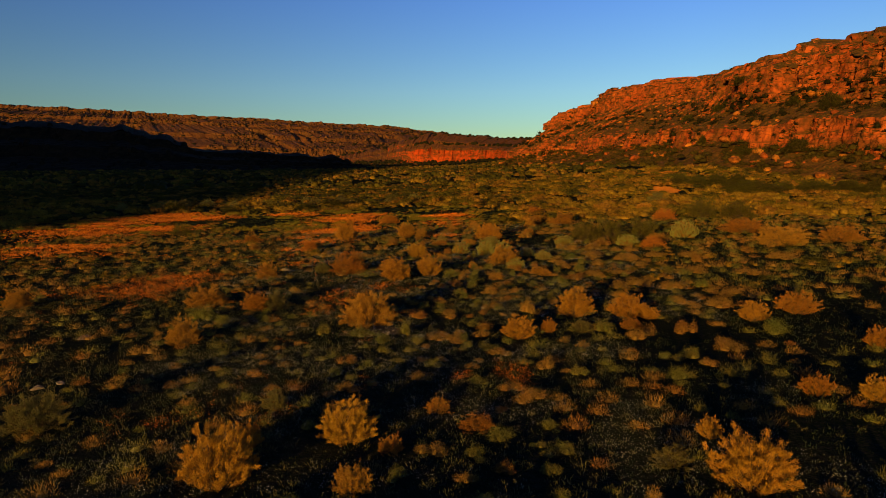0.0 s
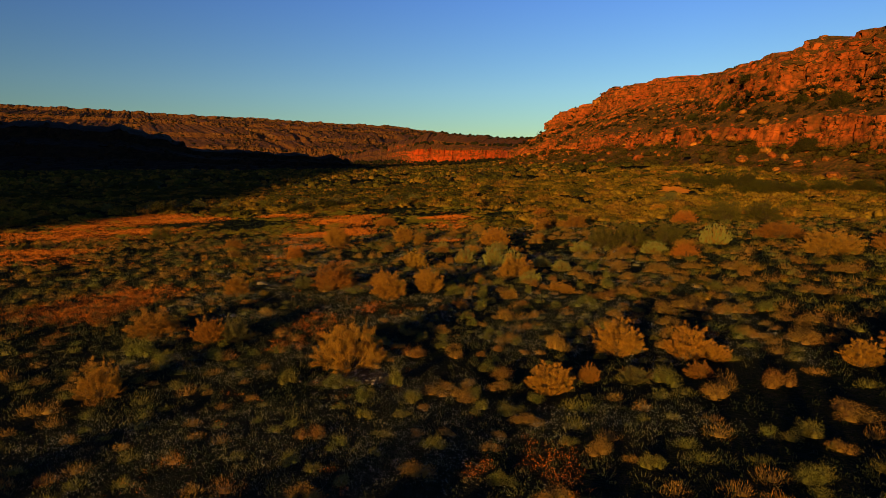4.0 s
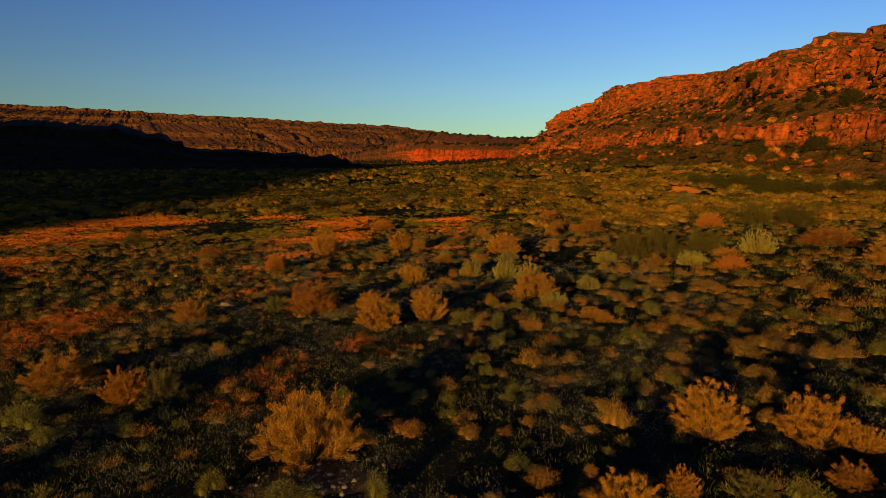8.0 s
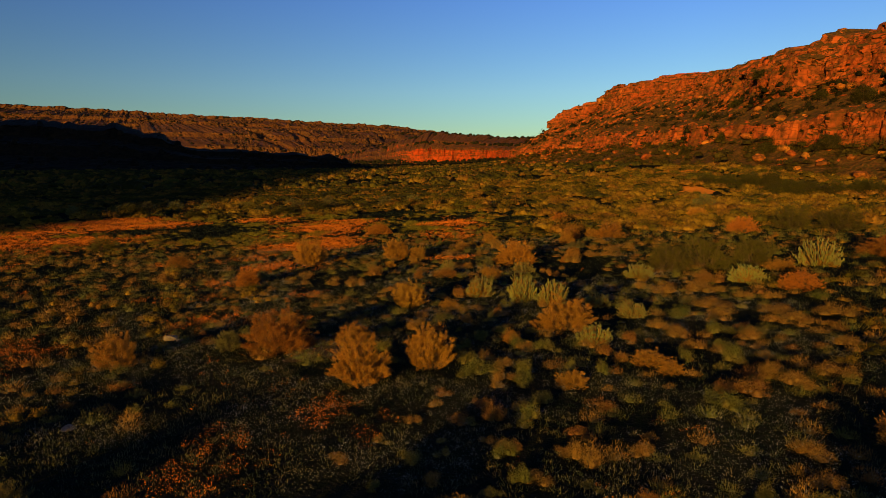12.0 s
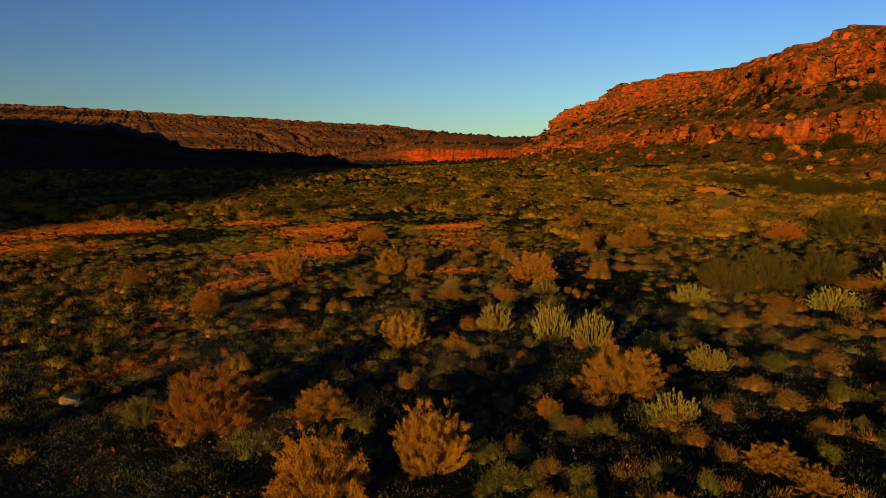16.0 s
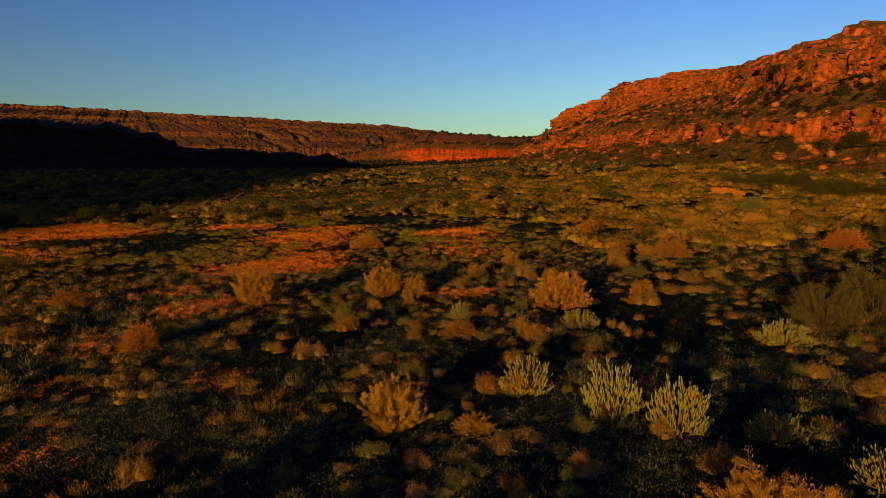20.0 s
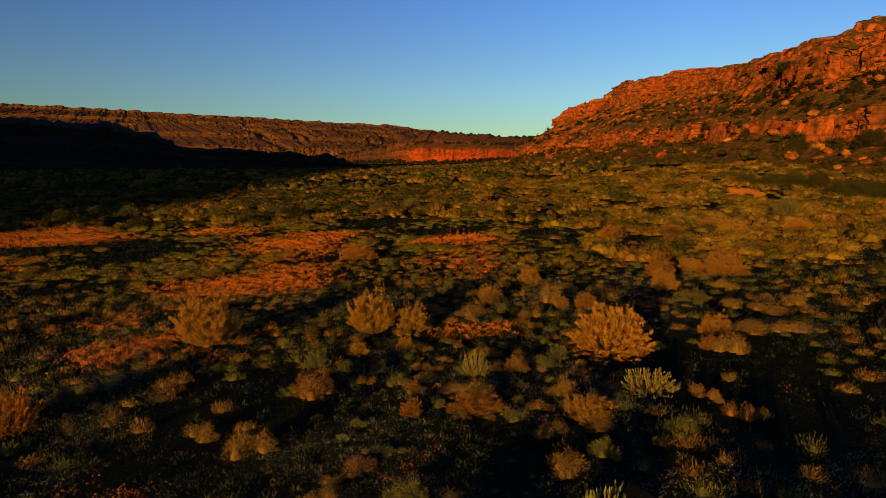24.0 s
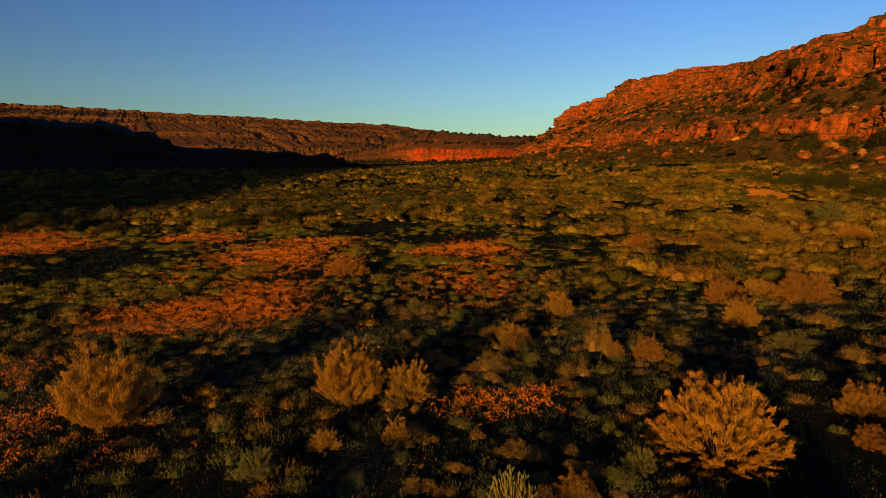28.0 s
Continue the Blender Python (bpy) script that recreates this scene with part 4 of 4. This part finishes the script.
shrub("olive", -4.3, 15.7, 0.72, 0.59)
shrub("olive", 5.1, 22.8, 0.82, 0.51)
shrub("olive", -7.8, 28.8, 1.26, 0.98)
shrub("olive", 10.0, 39.9, 0.92, 0.38)
shrub("olive", -7.8, 40.3, 0.94, 0.79)
shrub("olive", -11.2, 56.4, 0.80, 0.88)
shrub("olive", 2.5, 58.9, 0.65, 0.51)
shrub("olive", -5.0, 59.4, 0.79, 1.13)
shrub("olive", 9.7, 66.8, 1.42, 0.61)
shrub("olive", 37.1, 110.0, 3.92, 2.40)
shrub("round", 15.8, 47.3, 1.75, 0.95)
shrub("round", -11.6, 54.8, 1.30, 1.14)
shrub("round", 4.3, 59.8, 2.60, 1.68)
shrub("round", 26.3, 75.1, 2.55, 1.57)
shrub("round", -7.3, 86.5, 2.54, 1.36)
shrub("round", 13.7, 95.0, 2.14, 1.14)
shrub("round", 30.7, 96.5, 2.64, 1.26)
shrub("rust", -1.7, 11.3, 0.74, 0.57)
shrub("rust", -1.1, 12.9, 0.54, 0.44)
shrub("rust", 0.8, 13.9, 0.77, 0.40)
shrub("rust", -0.1, 15.2, 0.63, 0.43)
shrub("rust", 7.0, 23.1, 0.77, 0.46)
shrub("rust", -9.7, 23.2, 1.23, 1.14)
shrub("rust", -3.0, 25.1, 2.19, 1.55)
shrub("rust", -11.5, 30.5, 1.94, 1.11)
shrub("rust", -21.6, 31.6, 1.29, 1.25)
shrub("rust", 3.0, 35.3, 0.91, 0.47)
shrub("rust", 5.9, 36.1, 0.72, 0.43)
shrub("rust", 5.6, 37.0, 1.03, 0.46)
shrub("rust", -10.9, 38.7, 1.36, 1.31)
shrub("rust", 1.9, 39.8, 0.61, 0.61)
shrub("rust", -6.0, 40.0, 2.22, 1.53)
shrub("rust", -3.5, 40.4, 1.32, 0.75)
shrub("rust", 4.0, 41.5, 2.08, 1.32)
shrub("rust", -0.1, 46.4, 0.99, 0.46)
shrub("rust", 25.6, 47.6, 3.79, 1.65)
shrub("rust", 30.6, 48.3, 3.25, 1.45)
shrub("rust", 18.2, 53.4, 1.64, 0.66)
shrub("rust", 2.3, 54.1, 1.16, 0.62)
shrub("rust", -1.8, 54.7, 0.55, 0.64)
shrub("rust", -0.2, 54.7, 1.38, 0.45)
shrub("rust", 27.3, 57.3, 3.88, 1.44)
shrub("rust", 1.1, 58.1, 0.75, 0.43)
shrub("rust", 7.5, 59.8, 0.69, 0.48)
shrub("rust", -3.9, 60.7, 0.74, 0.51)
shrub("rust", -2.3, 60.9, 0.63, 0.78)
shrub("rust", 8.3, 61.3, 1.16, 0.79)
shrub("rust", -2.2, 63.5, 1.26, 1.35)
shrub("rust", -19.4, 63.8, 1.73, 1.03)
shrub("rust", 4.9, 66.0, 0.85, 0.76)
shrub("rust", 4.0, 66.4, 0.61, 0.72)
shrub("rust", 1.1, 68.8, 1.18, 0.77)
shrub("rust", 9.6, 70.0, 1.28, 1.38)
shrub("rust", 3.5, 73.0, 1.17, 1.02)
shrub("rust", 14.0, 73.8, 2.47, 1.52)
shrub("rust", 10.8, 74.1, 1.69, 1.17)
shrub("rust", 12.9, 75.5, 1.27, 0.86)
shrub("rust", 15.5, 79.0, 2.86, 1.24)
shrub("rust", 24.5, 95.7, 2.60, 1.03)
shrub("rust", 19.5, 97.0, 2.90, 0.94)
shrub("rust", 25.7, 102.5, 2.96, 1.04)
shrub("succulent", 4.6, 39.4, 1.22, 0.75)
shrub("succulent", 6.9, 43.1, 1.29, 0.72)
shrub("succulent", 6.1, 45.3, 1.22, 0.68)
shrub("succulent", 4.4, 46.1, 1.46, 1.30)
shrub("succulent", 3.2, 47.2, 1.47, 1.40)
shrub("succulent", 1.4, 49.0, 1.47, 1.16)
shrub("succulent", 14.6, 49.9, 1.93, 1.05)
shrub("succulent", 10.1, 52.5, 1.73, 0.89)
shrub("succulent", 20.7, 54.3, 2.53, 1.76)
shrub("succulent", 4.3, 55.9, 1.46, 0.77)
shrub("succulent", -0.1, 57.7, 0.84, 0.82)


BUSH_ROW = [(-66, 131), (-60, 129), (-56, 133), (-48, 128), (-40, 132), (-33, 136), (-30, 131), (-23, 129), (-17, 132), (-12, 130), (-70, 120), (-62, 122), (-44, 140), (-26, 143), (-7, 137)]
for i, (bx, by) in enumerate(BUSH_ROW):
    shrub("olive" if i % 4 else "green", bx, by + 18, 2.6 + 1.4 * ((i * 7) % 5) / 5, 1.5 + 0.9 * ((i * 3) % 4) / 4)
for i in range(17):
    shrub("dark", 66 + 38 * ((i * 0.618) % 1) + (i % 2), 146 + 14 * ((i * 0.414) % 1), 3.6 + (i % 4) * 0.7, 2.6 + (i % 3) * 0.7)
for i in range(8):
    shrub("dark", 68 + i * 3.1, 186 + (i * 5) % 9, 4.4 + i % 3, 3.2 + i % 2)


# ================= tufts that stand out one by one =================
mounds = {}


def mound(kind, k):
    """A mounded tuft 1 m wide and 1 m high."""
    if (kind, k) not in mounds:
        at, one = np.zeros((1, 3)), np.array([0.5])
        C, R, H, _ = lumpy(at, one, one * 2.6, 0.19, 5)
        green = leaf_cloud(C, R, H, 560, 0.088, 0.0052, 0.9, 0.4, -0.05)
        mounds[kind, k] = mesh_of(kind + "_tuft", *joined([green, cushions(C, R, H, 0.38)]), {"olive": TUFT, "golden": GOLD_TUFT, "rust": RUST_TUFT}[kind], True)
    return mounds[kind, k]


TUFT_LABELS = {"olive": "olive-green mounded tuft of low scrub", "golden": "golden mounded tuft of dry grass", "rust": "rust-brown tuft of dry twigs"}


def tuft(kind, x, y, wide, high):
    global placed
    placed += 1
    ob = new(kind + "_tuft", mound(kind, placed % 3))
    ob.matrix_world = Matrix.LocRotScale((x, y, float(ground_z(x, y)) - 0.02), Euler((0, 0, radians(placed * 99.7 % 360))), (wide, wide, high))
    tagged(ob, TUFT_LABELS[kind] + " on the plain", "tuft", group=kind + " tufts on the plain")


tuft("golden", 7.7, 17.9, 0.62, 0.28)
tuft("golden", 3.0, 18.3, 0.76, 0.40)
tuft("golden", 9.0, 19.8, 1.13, 0.38)
tuft("golden", 6.5, 21.1, 0.83, 0.48)
tuft("golden", 3.5, 25.9, 0.62, 0.79)
tuft("golden", 11.5, 25.9, 1.17, 0.44)
tuft("golden", 7.0, 26.0, 0.67, 0.35)
tuft("golden", 10.2, 27.0, 1.02, 0.40)
tuft("golden", 7.7, 27.1, 0.73, 0.44)
tuft("golden", 3.6, 27.2, 0.55, 0.31)
tuft("golden", 2.3, 27.5, 0.75, 0.34)
tuft("golden", 5.0, 28.2, 0.65, 0.22)
tuft("golden", 13.2, 28.4, 1.30, 0.43)
tuft("golden", 8.3, 29.0, 0.96, 0.35)
tuft("golden", 6.3, 29.6, 0.72, 0.28)
tuft("golden", 11.3, 30.4, 1.41, 0.53)
tuft("golden", 6.7, 30.7, 0.92, 0.35)
tuft("golden", 2.3, 30.8, 0.77, 0.56)
tuft("golden", 10.0, 31.1, 1.10, 0.42)
tuft("golden", 3.5, 31.1, 0.71, 0.35)
tuft("golden", 8.8, 31.4, 1.22, 0.48)
tuft("golden", 0.9, 31.4, 0.56, 0.29)
tuft("golden", 9.8, 32.0, 0.99, 0.44)
tuft("golden", 10.8, 32.7, 0.68, 0.28)
tuft("golden", 16.4, 34.1, 1.60, 0.43)
tuft("golden", 8.7, 34.8, 1.13, 0.43)
tuft("golden", 10.1, 35.3, 1.16, 0.35)
tuft("golden", 14.3, 35.3, 1.67, 0.45)
tuft("golden", 8.5, 35.6, 0.98, 0.44)
tuft("golden", 1.1, 35.6, 0.49, 0.39)
tuft("golden", 1.4, 36.8, 0.71, 0.37)
tuft("golden", 13.1, 37.5, 0.85, 0.38)
tuft("golden", 12.1, 38.2, 0.88, 0.36)
tuft("golden", 7.5, 38.3, 0.79, 0.41)
tuft("golden", 20.8, 38.8, 1.85, 0.56)
tuft("golden", 2.1, 38.8, 0.82, 0.31)
tuft("golden", 4.2, 38.8, 0.82, 0.37)
tuft("golden", 9.6, 39.4, 1.13, 0.45)
tuft("golden", 7.5, 40.1, 1.03, 0.40)
tuft("golden", 15.9, 41.1, 1.64, 0.53)
tuft("golden", 7.2, 41.1, 0.78, 0.49)
tuft("golden", -3.5, 41.4, 1.02, 0.46)
tuft("golden", 11.7, 41.6, 0.96, 0.36)
tuft("golden", 12.6, 41.7, 1.50, 0.41)
tuft("golden", 14.3, 42.0, 1.52, 0.41)
tuft("golden", -1.5, 42.5, 0.86, 0.39)
tuft("golden", 10.3, 42.8, 1.37, 0.54)
tuft("golden", 12.6, 43.0, 1.38, 0.37)
tuft("golden", 4.5, 44.0, 1.05, 0.47)
tuft("golden", 10.6, 44.4, 1.65, 0.44)
tuft("golden", -6.8, 44.4, 0.70, 0.51)
tuft("golden", 13.7, 45.5, 0.98, 0.44)
tuft("golden", 3.8, 45.6, 0.72, 0.48)
tuft("golden", 12.6, 46.0, 0.80, 0.36)
tuft("golden", 12.2, 47.5, 0.85, 0.38)
tuft("golden", 9.6, 47.6, 1.50, 0.58)
tuft("golden", 11.5, 48.3, 1.76, 0.59)
tuft("golden", 9.0, 49.0, 0.74, 0.54)
tuft("golden", 12.8, 51.0, 0.98, 0.61)
tuft("golden", -5.1, 52.9, 1.08, 0.58)
tuft("golden", -6.6, 54.0, 0.90, 0.41)
tuft("golden", 5.7, 55.1, 0.54, 0.34)
tuft("golden", -0.1, 55.4, 1.10, 0.54)
tuft("golden", 5.4, 55.5, 0.55, 0.35)
tuft("golden", 2.1, 55.6, 0.67, 0.55)
tuft("golden", 6.7, 56.5, 0.48, 0.27)
tuft("golden", -3.4, 57.3, 0.57, 0.34)
tuft("golden", 1.1, 57.7, 0.71, 0.41)
tuft("golden", 7.7, 58.9, 1.07, 0.75)
tuft("golden", 10.5, 60.6, 1.09, 0.49)
tuft("golden", 9.3, 61.0, 1.53, 0.46)
tuft("golden", 11.5, 64.2, 1.69, 0.51)
tuft("golden", 10.5, 65.1, 1.17, 0.53)
tuft("golden", 13.1, 65.2, 1.18, 0.71)
tuft("golden", 0.2, 65.9, 1.22, 0.46)
tuft("golden", 3.4, 66.5, 1.04, 1.12)
tuft("golden", 12.2, 69.7, 0.95, 0.53)
tuft("olive", 6.4, 16.4, 0.88, 0.40)
tuft("olive", 7.8, 16.8, 0.45, 0.26)
tuft("olive", 3.9, 17.6, 0.60, 0.33)
tuft("olive", 7.4, 18.5, 0.90, 0.41)
tuft("olive", 11.1, 21.5, 1.40, 0.63)
tuft("olive", 5.8, 22.4, 0.98, 0.52)
tuft("olive", -1.5, 23.0, 0.64, 0.58)
tuft("olive", -3.0, 23.6, 1.33, 0.36)
tuft("olive", -4.6, 23.6, 0.67, 0.42)
tuft("olive", -9.5, 26.5, 0.95, 0.43)
tuft("olive", -7.5, 26.8, 0.97, 0.44)
tuft("olive", -10.6, 27.5, 1.34, 0.68)
tuft("olive", 16.0, 28.0, 1.06, 0.48)
tuft("olive", 1.7, 28.4, 0.66, 0.36)
tuft("olive", 5.9, 28.8, 0.68, 0.34)
tuft("olive", 5.1, 29.1, 0.56, 0.38)
tuft("olive", 1.0, 30.0, 0.52, 0.40)
tuft("olive", 12.8, 30.7, 1.18, 0.47)
tuft("olive", 1.6, 32.8, 0.90, 0.46)
tuft("olive", 6.0, 33.4, 1.24, 0.48)
tuft("olive", 13.2, 34.1, 0.91, 0.41)
tuft("olive", 1.8, 35.6, 0.54, 0.39)
tuft("olive", 12.5, 35.8, 1.41, 0.46)
tuft("olive", 4.0, 36.1, 0.51, 0.41)
tuft("olive", 3.2, 36.6, 0.41, 0.37)
tuft("olive", 0.7, 36.8, 1.25, 0.47)
tuft("olive", 8.0, 37.2, 0.98, 0.55)
tuft("olive", 6.7, 37.3, 0.74, 0.39)
tuft("olive", 8.5, 38.7, 0.54, 0.30)
tuft("olive", 2.8, 38.7, 0.81, 0.37)
tuft("olive", 9.0, 40.4, 1.05, 0.47)
tuft("olive", 8.9, 42.6, 1.36, 0.54)
tuft("olive", 15.3, 45.0, 1.12, 0.38)
tuft("olive", 11.9, 51.6, 0.86, 0.46)
tuft("olive", 4.1, 53.0, 0.93, 0.42)
tuft("olive", 2.7, 55.1, 0.54, 0.39)
tuft("olive", -2.9, 58.6, 0.55, 0.37)
tuft("olive", 8.0, 59.5, 0.87, 0.52)
tuft("rust", 8.6, 21.8, 0.95, 0.57)
tuft("rust", 1.6, 23.5, 0.78, 0.39)
tuft("rust", -1.1, 26.0, 0.77, 0.42)
tuft("rust", 1.7, 26.2, 0.57, 0.26)
tuft("rust", 3.1, 29.1, 0.56, 0.31)
tuft("rust", 0.7, 33.2, 0.70, 0.47)
tuft("rust", 3.4, 33.4, 0.62, 0.32)
tuft("rust", 6.7, 34.3, 0.92, 0.33)
tuft("rust", 7.4, 34.4, 1.08, 0.49)
tuft("rust", 4.9, 37.5, 0.50, 0.28)
tuft("rust", 4.5, 37.9, 0.64, 0.46)
tuft("rust", 0.9, 38.4, 0.40, 0.26)
tuft("rust", 15.6, 38.8, 1.01, 0.61)
tuft("rust", 5.7, 39.6, 0.72, 0.36)
tuft("rust", -4.1, 41.1, 0.67, 0.35)
tuft("rust", -3.7, 44.2, 0.62, 0.37)
tuft("rust", 1.8, 44.3, 0.54, 0.44)
tuft("rust", -1.3, 44.6, 0.57, 0.32)
tuft("rust", 12.6, 49.3, 1.61, 0.72)
tuft("rust", 0.4, 49.3, 0.91, 0.55)
tuft("rust", 5.7, 53.9, 0.77, 0.43)
tuft("rust", -16.8, 55.8, 1.45, 0.87)
tuft("rust", -4.3, 56.0, 1.46, 0.87)
tuft("rust", -4.3, 56.8, 0.74, 0.55)
tuft("rust", -5.0, 56.8, 0.74, 0.33)
tuft("rust", 7.9, 65.0, 0.58, 0.35)
tuft("rust", 1.2, 68.0, 1.22, 0.60)


for kind, x, y, wide, high in BELOW:
    tuft(("olive", "golden", "rust")[kind], float(x), float(y), float(wide), float(high))


# ================= stones =================
def boulder(g, size, flat=0.7):
    """A weathered block: a cube cut finer, swollen and chipped."""
    bm = bmesh.new()
    bmesh.ops.create_icosphere(bm, subdivisions=2, radius=1.0)
    cuts = [(Vector(unit(g.normal(0, 1, 3))), g.uniform(0.55, 0.85)) for _ in range(9)]
    for v in bm.verts:
        for nrm, dist in cuts:
            over = v.co.dot(nrm) - dist
            if over > 0:
                v.co -= nrm * over
        v.co *= 1 + 0.06 * g.normal()
        v.co = Vector((v.co.x * size, v.co.y * size * g.uniform(0.97, 1.03), v.co.z * size * flat))
    return bm


def stone(name, x, y, z, size, mat, label, seed, flat=0.6, parent=None):
    g = np.random.default_rng(seed)
    bm = boulder(g, size, flat)
    me = bpy.data.meshes.new(name)
    bm.to_mesh(me)
    bm.free()
    me.materials.append(mat)
    ob = new(name, me)
    ob.matrix_world = pose(x, y, z, 0, 0, g.uniform(0, 360))
    if parent:
        ob.parent = parent
        return ob
    return tagged(ob, label, "rock")


for i, (sx, sy, ss) in enumerate([(-10.6, 42.1, 0.42), (-10.1, 41.8, 0.22), (-12.0, 18.2, 0.3), (-11.6, 18.6, 0.2), (-9.4, 33.6, 0.25), (-14.2, 24.5, 0.35), (-4.1, 40.9, 0.13), (-5.3, 39.6, 0.10), (-2.2, 24.3, 0.12)]):
    stone("stone", sx, sy, float(ground_z(sx, sy)) + 0.05 * ss, ss * 0.7, STONE, "pale weathered stone half sunk in the soil", 500 + i)

# fine stones lying on the trodden patches
g = np.random.default_rng(91)
px, py = np.r_[g.normal(-4.6, 0.75, 190), g.normal(-2.6, 0.6, 130)], np.r_[g.normal(40.2, 0.8, 190), g.normal(24.0, 0.55, 130)]
grit = 0.015 + 0.05 * g.random(320) ** 3
stuff("gravel", "small pale stones scattered on the bare soil", "gravel", [cores(np.stack([px, py, ground_z(px, py) + 0.02], -1), grit, grit * 0.8, 1.0, 5)], STONE)

# boulders lying on the slope of the mesa and at its foot
g = np.random.default_rng(77)
blocks = []
for k in range(14):
    bm = boulder(np.random.default_rng(600 + k), 1.0, 0.75)
    me = bpy.data.meshes.new("rock")
    bm.to_mesh(me)
    bm.free()
    me.materials.append(SANDSTONE)
    blocks.append(me)
ok = np.argwhere((MESA_C[92:, 18:236] < 0.45))
for k in range(300):
    i, j = ok[g.integers(len(ok))]
    i, j = i + 92, j + 18
    px, py, pz = MESA[i, j]
    big = g.uniform(0.8, 2.2) if k > 60 else g.uniform(1.6, 3.0)
    ob = new("rock", blocks[k % 14])
    ob.parent = mesa
    ob.matrix_world = Matrix.LocRotScale((px, py, pz + 0.25 * big), Euler((g.uniform(-0.3, 0.3), g.uniform(-0.3, 0.3), g.uniform(0, 6.3))), (big * g.uniform(0.8, 1.4), big, big * g.uniform(0.7, 1.2)))

# pinnacles and loose blocks on the skyline
for i, (px, py, pz, wide, high) in enumerate([(131, 556, 71.5, 4.2, 6.0), (121, 566, 67.5, 2.4, 4.0), (112, 573, 64.5, 2.0, 3.6), (150, 565, 85, 5.0, 2.4), (167, 304, 65.5, 4.2, 2.6), (172, 300, 69, 3.4, 2.4), (176, 318, 67, 2.4, 1.8)]):
    ob = new("rock", blocks[i])
    ob.parent = mesa
    ob.matrix_world = Matrix.LocRotScale((px, py, pz), Euler((0.15 * (i % 3), 0.1, 1.3 * i)), (wide, wide, high))

# scrub on the ledges of the mesa, and the dark belt along its foot
def mesa_spots(n, low, high, spread):
    p = MESA[g.integers(92, 830, n), g.integers(low, high, n)]
    return p + np.stack([g.normal(0, spread, n), g.normal(0, spread, n), np.zeros(n)], -1)


foot = mesa_spots(1500, 6, 62, 2.5) - np.array([0, 0, 0.3])
r = g.uniform(1.2, 3.6, len(foot)) * (0.15 + 1.6 * fbm(foot[:, 1] / 16, foot[:, 2] / 7, 2, 151))
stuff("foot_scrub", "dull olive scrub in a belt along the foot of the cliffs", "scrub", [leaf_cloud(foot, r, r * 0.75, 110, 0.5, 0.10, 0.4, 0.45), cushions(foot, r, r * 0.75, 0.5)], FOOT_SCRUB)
spots = [(mesa_spots(900, 104, 160, 0.8), (0.8, 3.0)), (mesa_spots(420, 50, 112, 0.3), (0.5, 2.2)), (mesa_spots(300, 145, 246, 0.2), (0.4, 1.5))]
c = np.concatenate([p for p, _ in spots]) - np.array([0, 0, 0.3])
r = np.concatenate([g.uniform(*lim, len(p)) * (0.15 + 1.6 * fbm(p[:, 1] / 16, p[:, 2] / 7, 2, 151)) for p, lim in spots])
h = r * g.uniform(0.7, 1.2, len(r))
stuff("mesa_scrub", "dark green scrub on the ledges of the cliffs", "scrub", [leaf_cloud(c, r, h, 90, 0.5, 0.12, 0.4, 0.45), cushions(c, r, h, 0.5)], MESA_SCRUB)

# single dark bushes on the terraces of the mesa
for i, (bx, by, wide, high) in enumerate([(150, 326, 8, 6), (149, 302, 6, 5), (149, 348, 8, 6), (150, 276, 6, 5), (142, 372, 7, 5), (152, 252, 8, 7), (126, 268, 7, 5), (122, 300, 6, 5), (118, 330, 7, 4), (133, 240, 9, 7), (208, 446, 2.2, 2.0)]):
    spot = MESA.reshape(-1, 3)[np.argmin(((MESA.reshape(-1, 3)[:, :2] - (bx, by)) ** 2).sum(1))]
    name, _, category, meshes = model("dark", i % 3, True)
    thing = tagged(new(name), "dark green bush rooted on a ledge of the mesa", category, group="dark bushes on the mesa")
    thing.matrix_world = Matrix.LocRotScale(Vector(spot.tolist()) - Vector((0, 0, 0.4)), Euler((0, 0, 1.7 * i)), (wide, wide, high))
    for part_name, me in meshes:
        new(part_name, me).parent = thing

# boulders and scrub of the far slopes
def pebbles(at, size):
    m = len(at)
    v, f = cores(at - size[:, None] * np.array([0, 0, 0.3]), size * 1.2, size * 1.3, 1.0, 4)
    return v, f


def plateau_spots(n, seed):
    i, j = g.integers(0, 700, 3 * n), g.integers(6, 124, 3 * n)
    p = PLAT[i, j]
    keep = fbm(p[:, 0] / 130, p[:, 2] / 30, 3, seed) > 0.3 + 0.35 * g.random(3 * n)
    return p[keep][:n]


at = HILLP[g.integers(0, 260, 900), g.integers(4, 58, 900)]
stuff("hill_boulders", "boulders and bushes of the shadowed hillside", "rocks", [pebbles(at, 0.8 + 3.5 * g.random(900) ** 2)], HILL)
at = plateau_spots(9000, 161)
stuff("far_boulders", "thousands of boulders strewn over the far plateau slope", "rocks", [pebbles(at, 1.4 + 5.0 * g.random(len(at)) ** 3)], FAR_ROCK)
at = plateau_spots(3800, 167)
r = 1.5 + 5 * g.random(len(at)) ** 2
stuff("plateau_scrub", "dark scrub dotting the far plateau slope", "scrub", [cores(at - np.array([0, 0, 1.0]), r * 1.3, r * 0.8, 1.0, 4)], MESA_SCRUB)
pick = np.argwhere(FARC_C < 0.35)
pick = pick[g.integers(len(pick), size=2400)]
at = FARC[pick[:, 0], pick[:, 1]]
r = g.uniform(1.5, 6.5, len(at))
stuff("far_cliff_scrub", "dark scrub above and below the distant red cliff", "scrub", [leaf_cloud(at, r, r, 10, 2.0, 0.4, 0.5), cores(at - np.array([0, 0, 0.5]), r, r, 0.9, 6)], MESA_SCRUB)
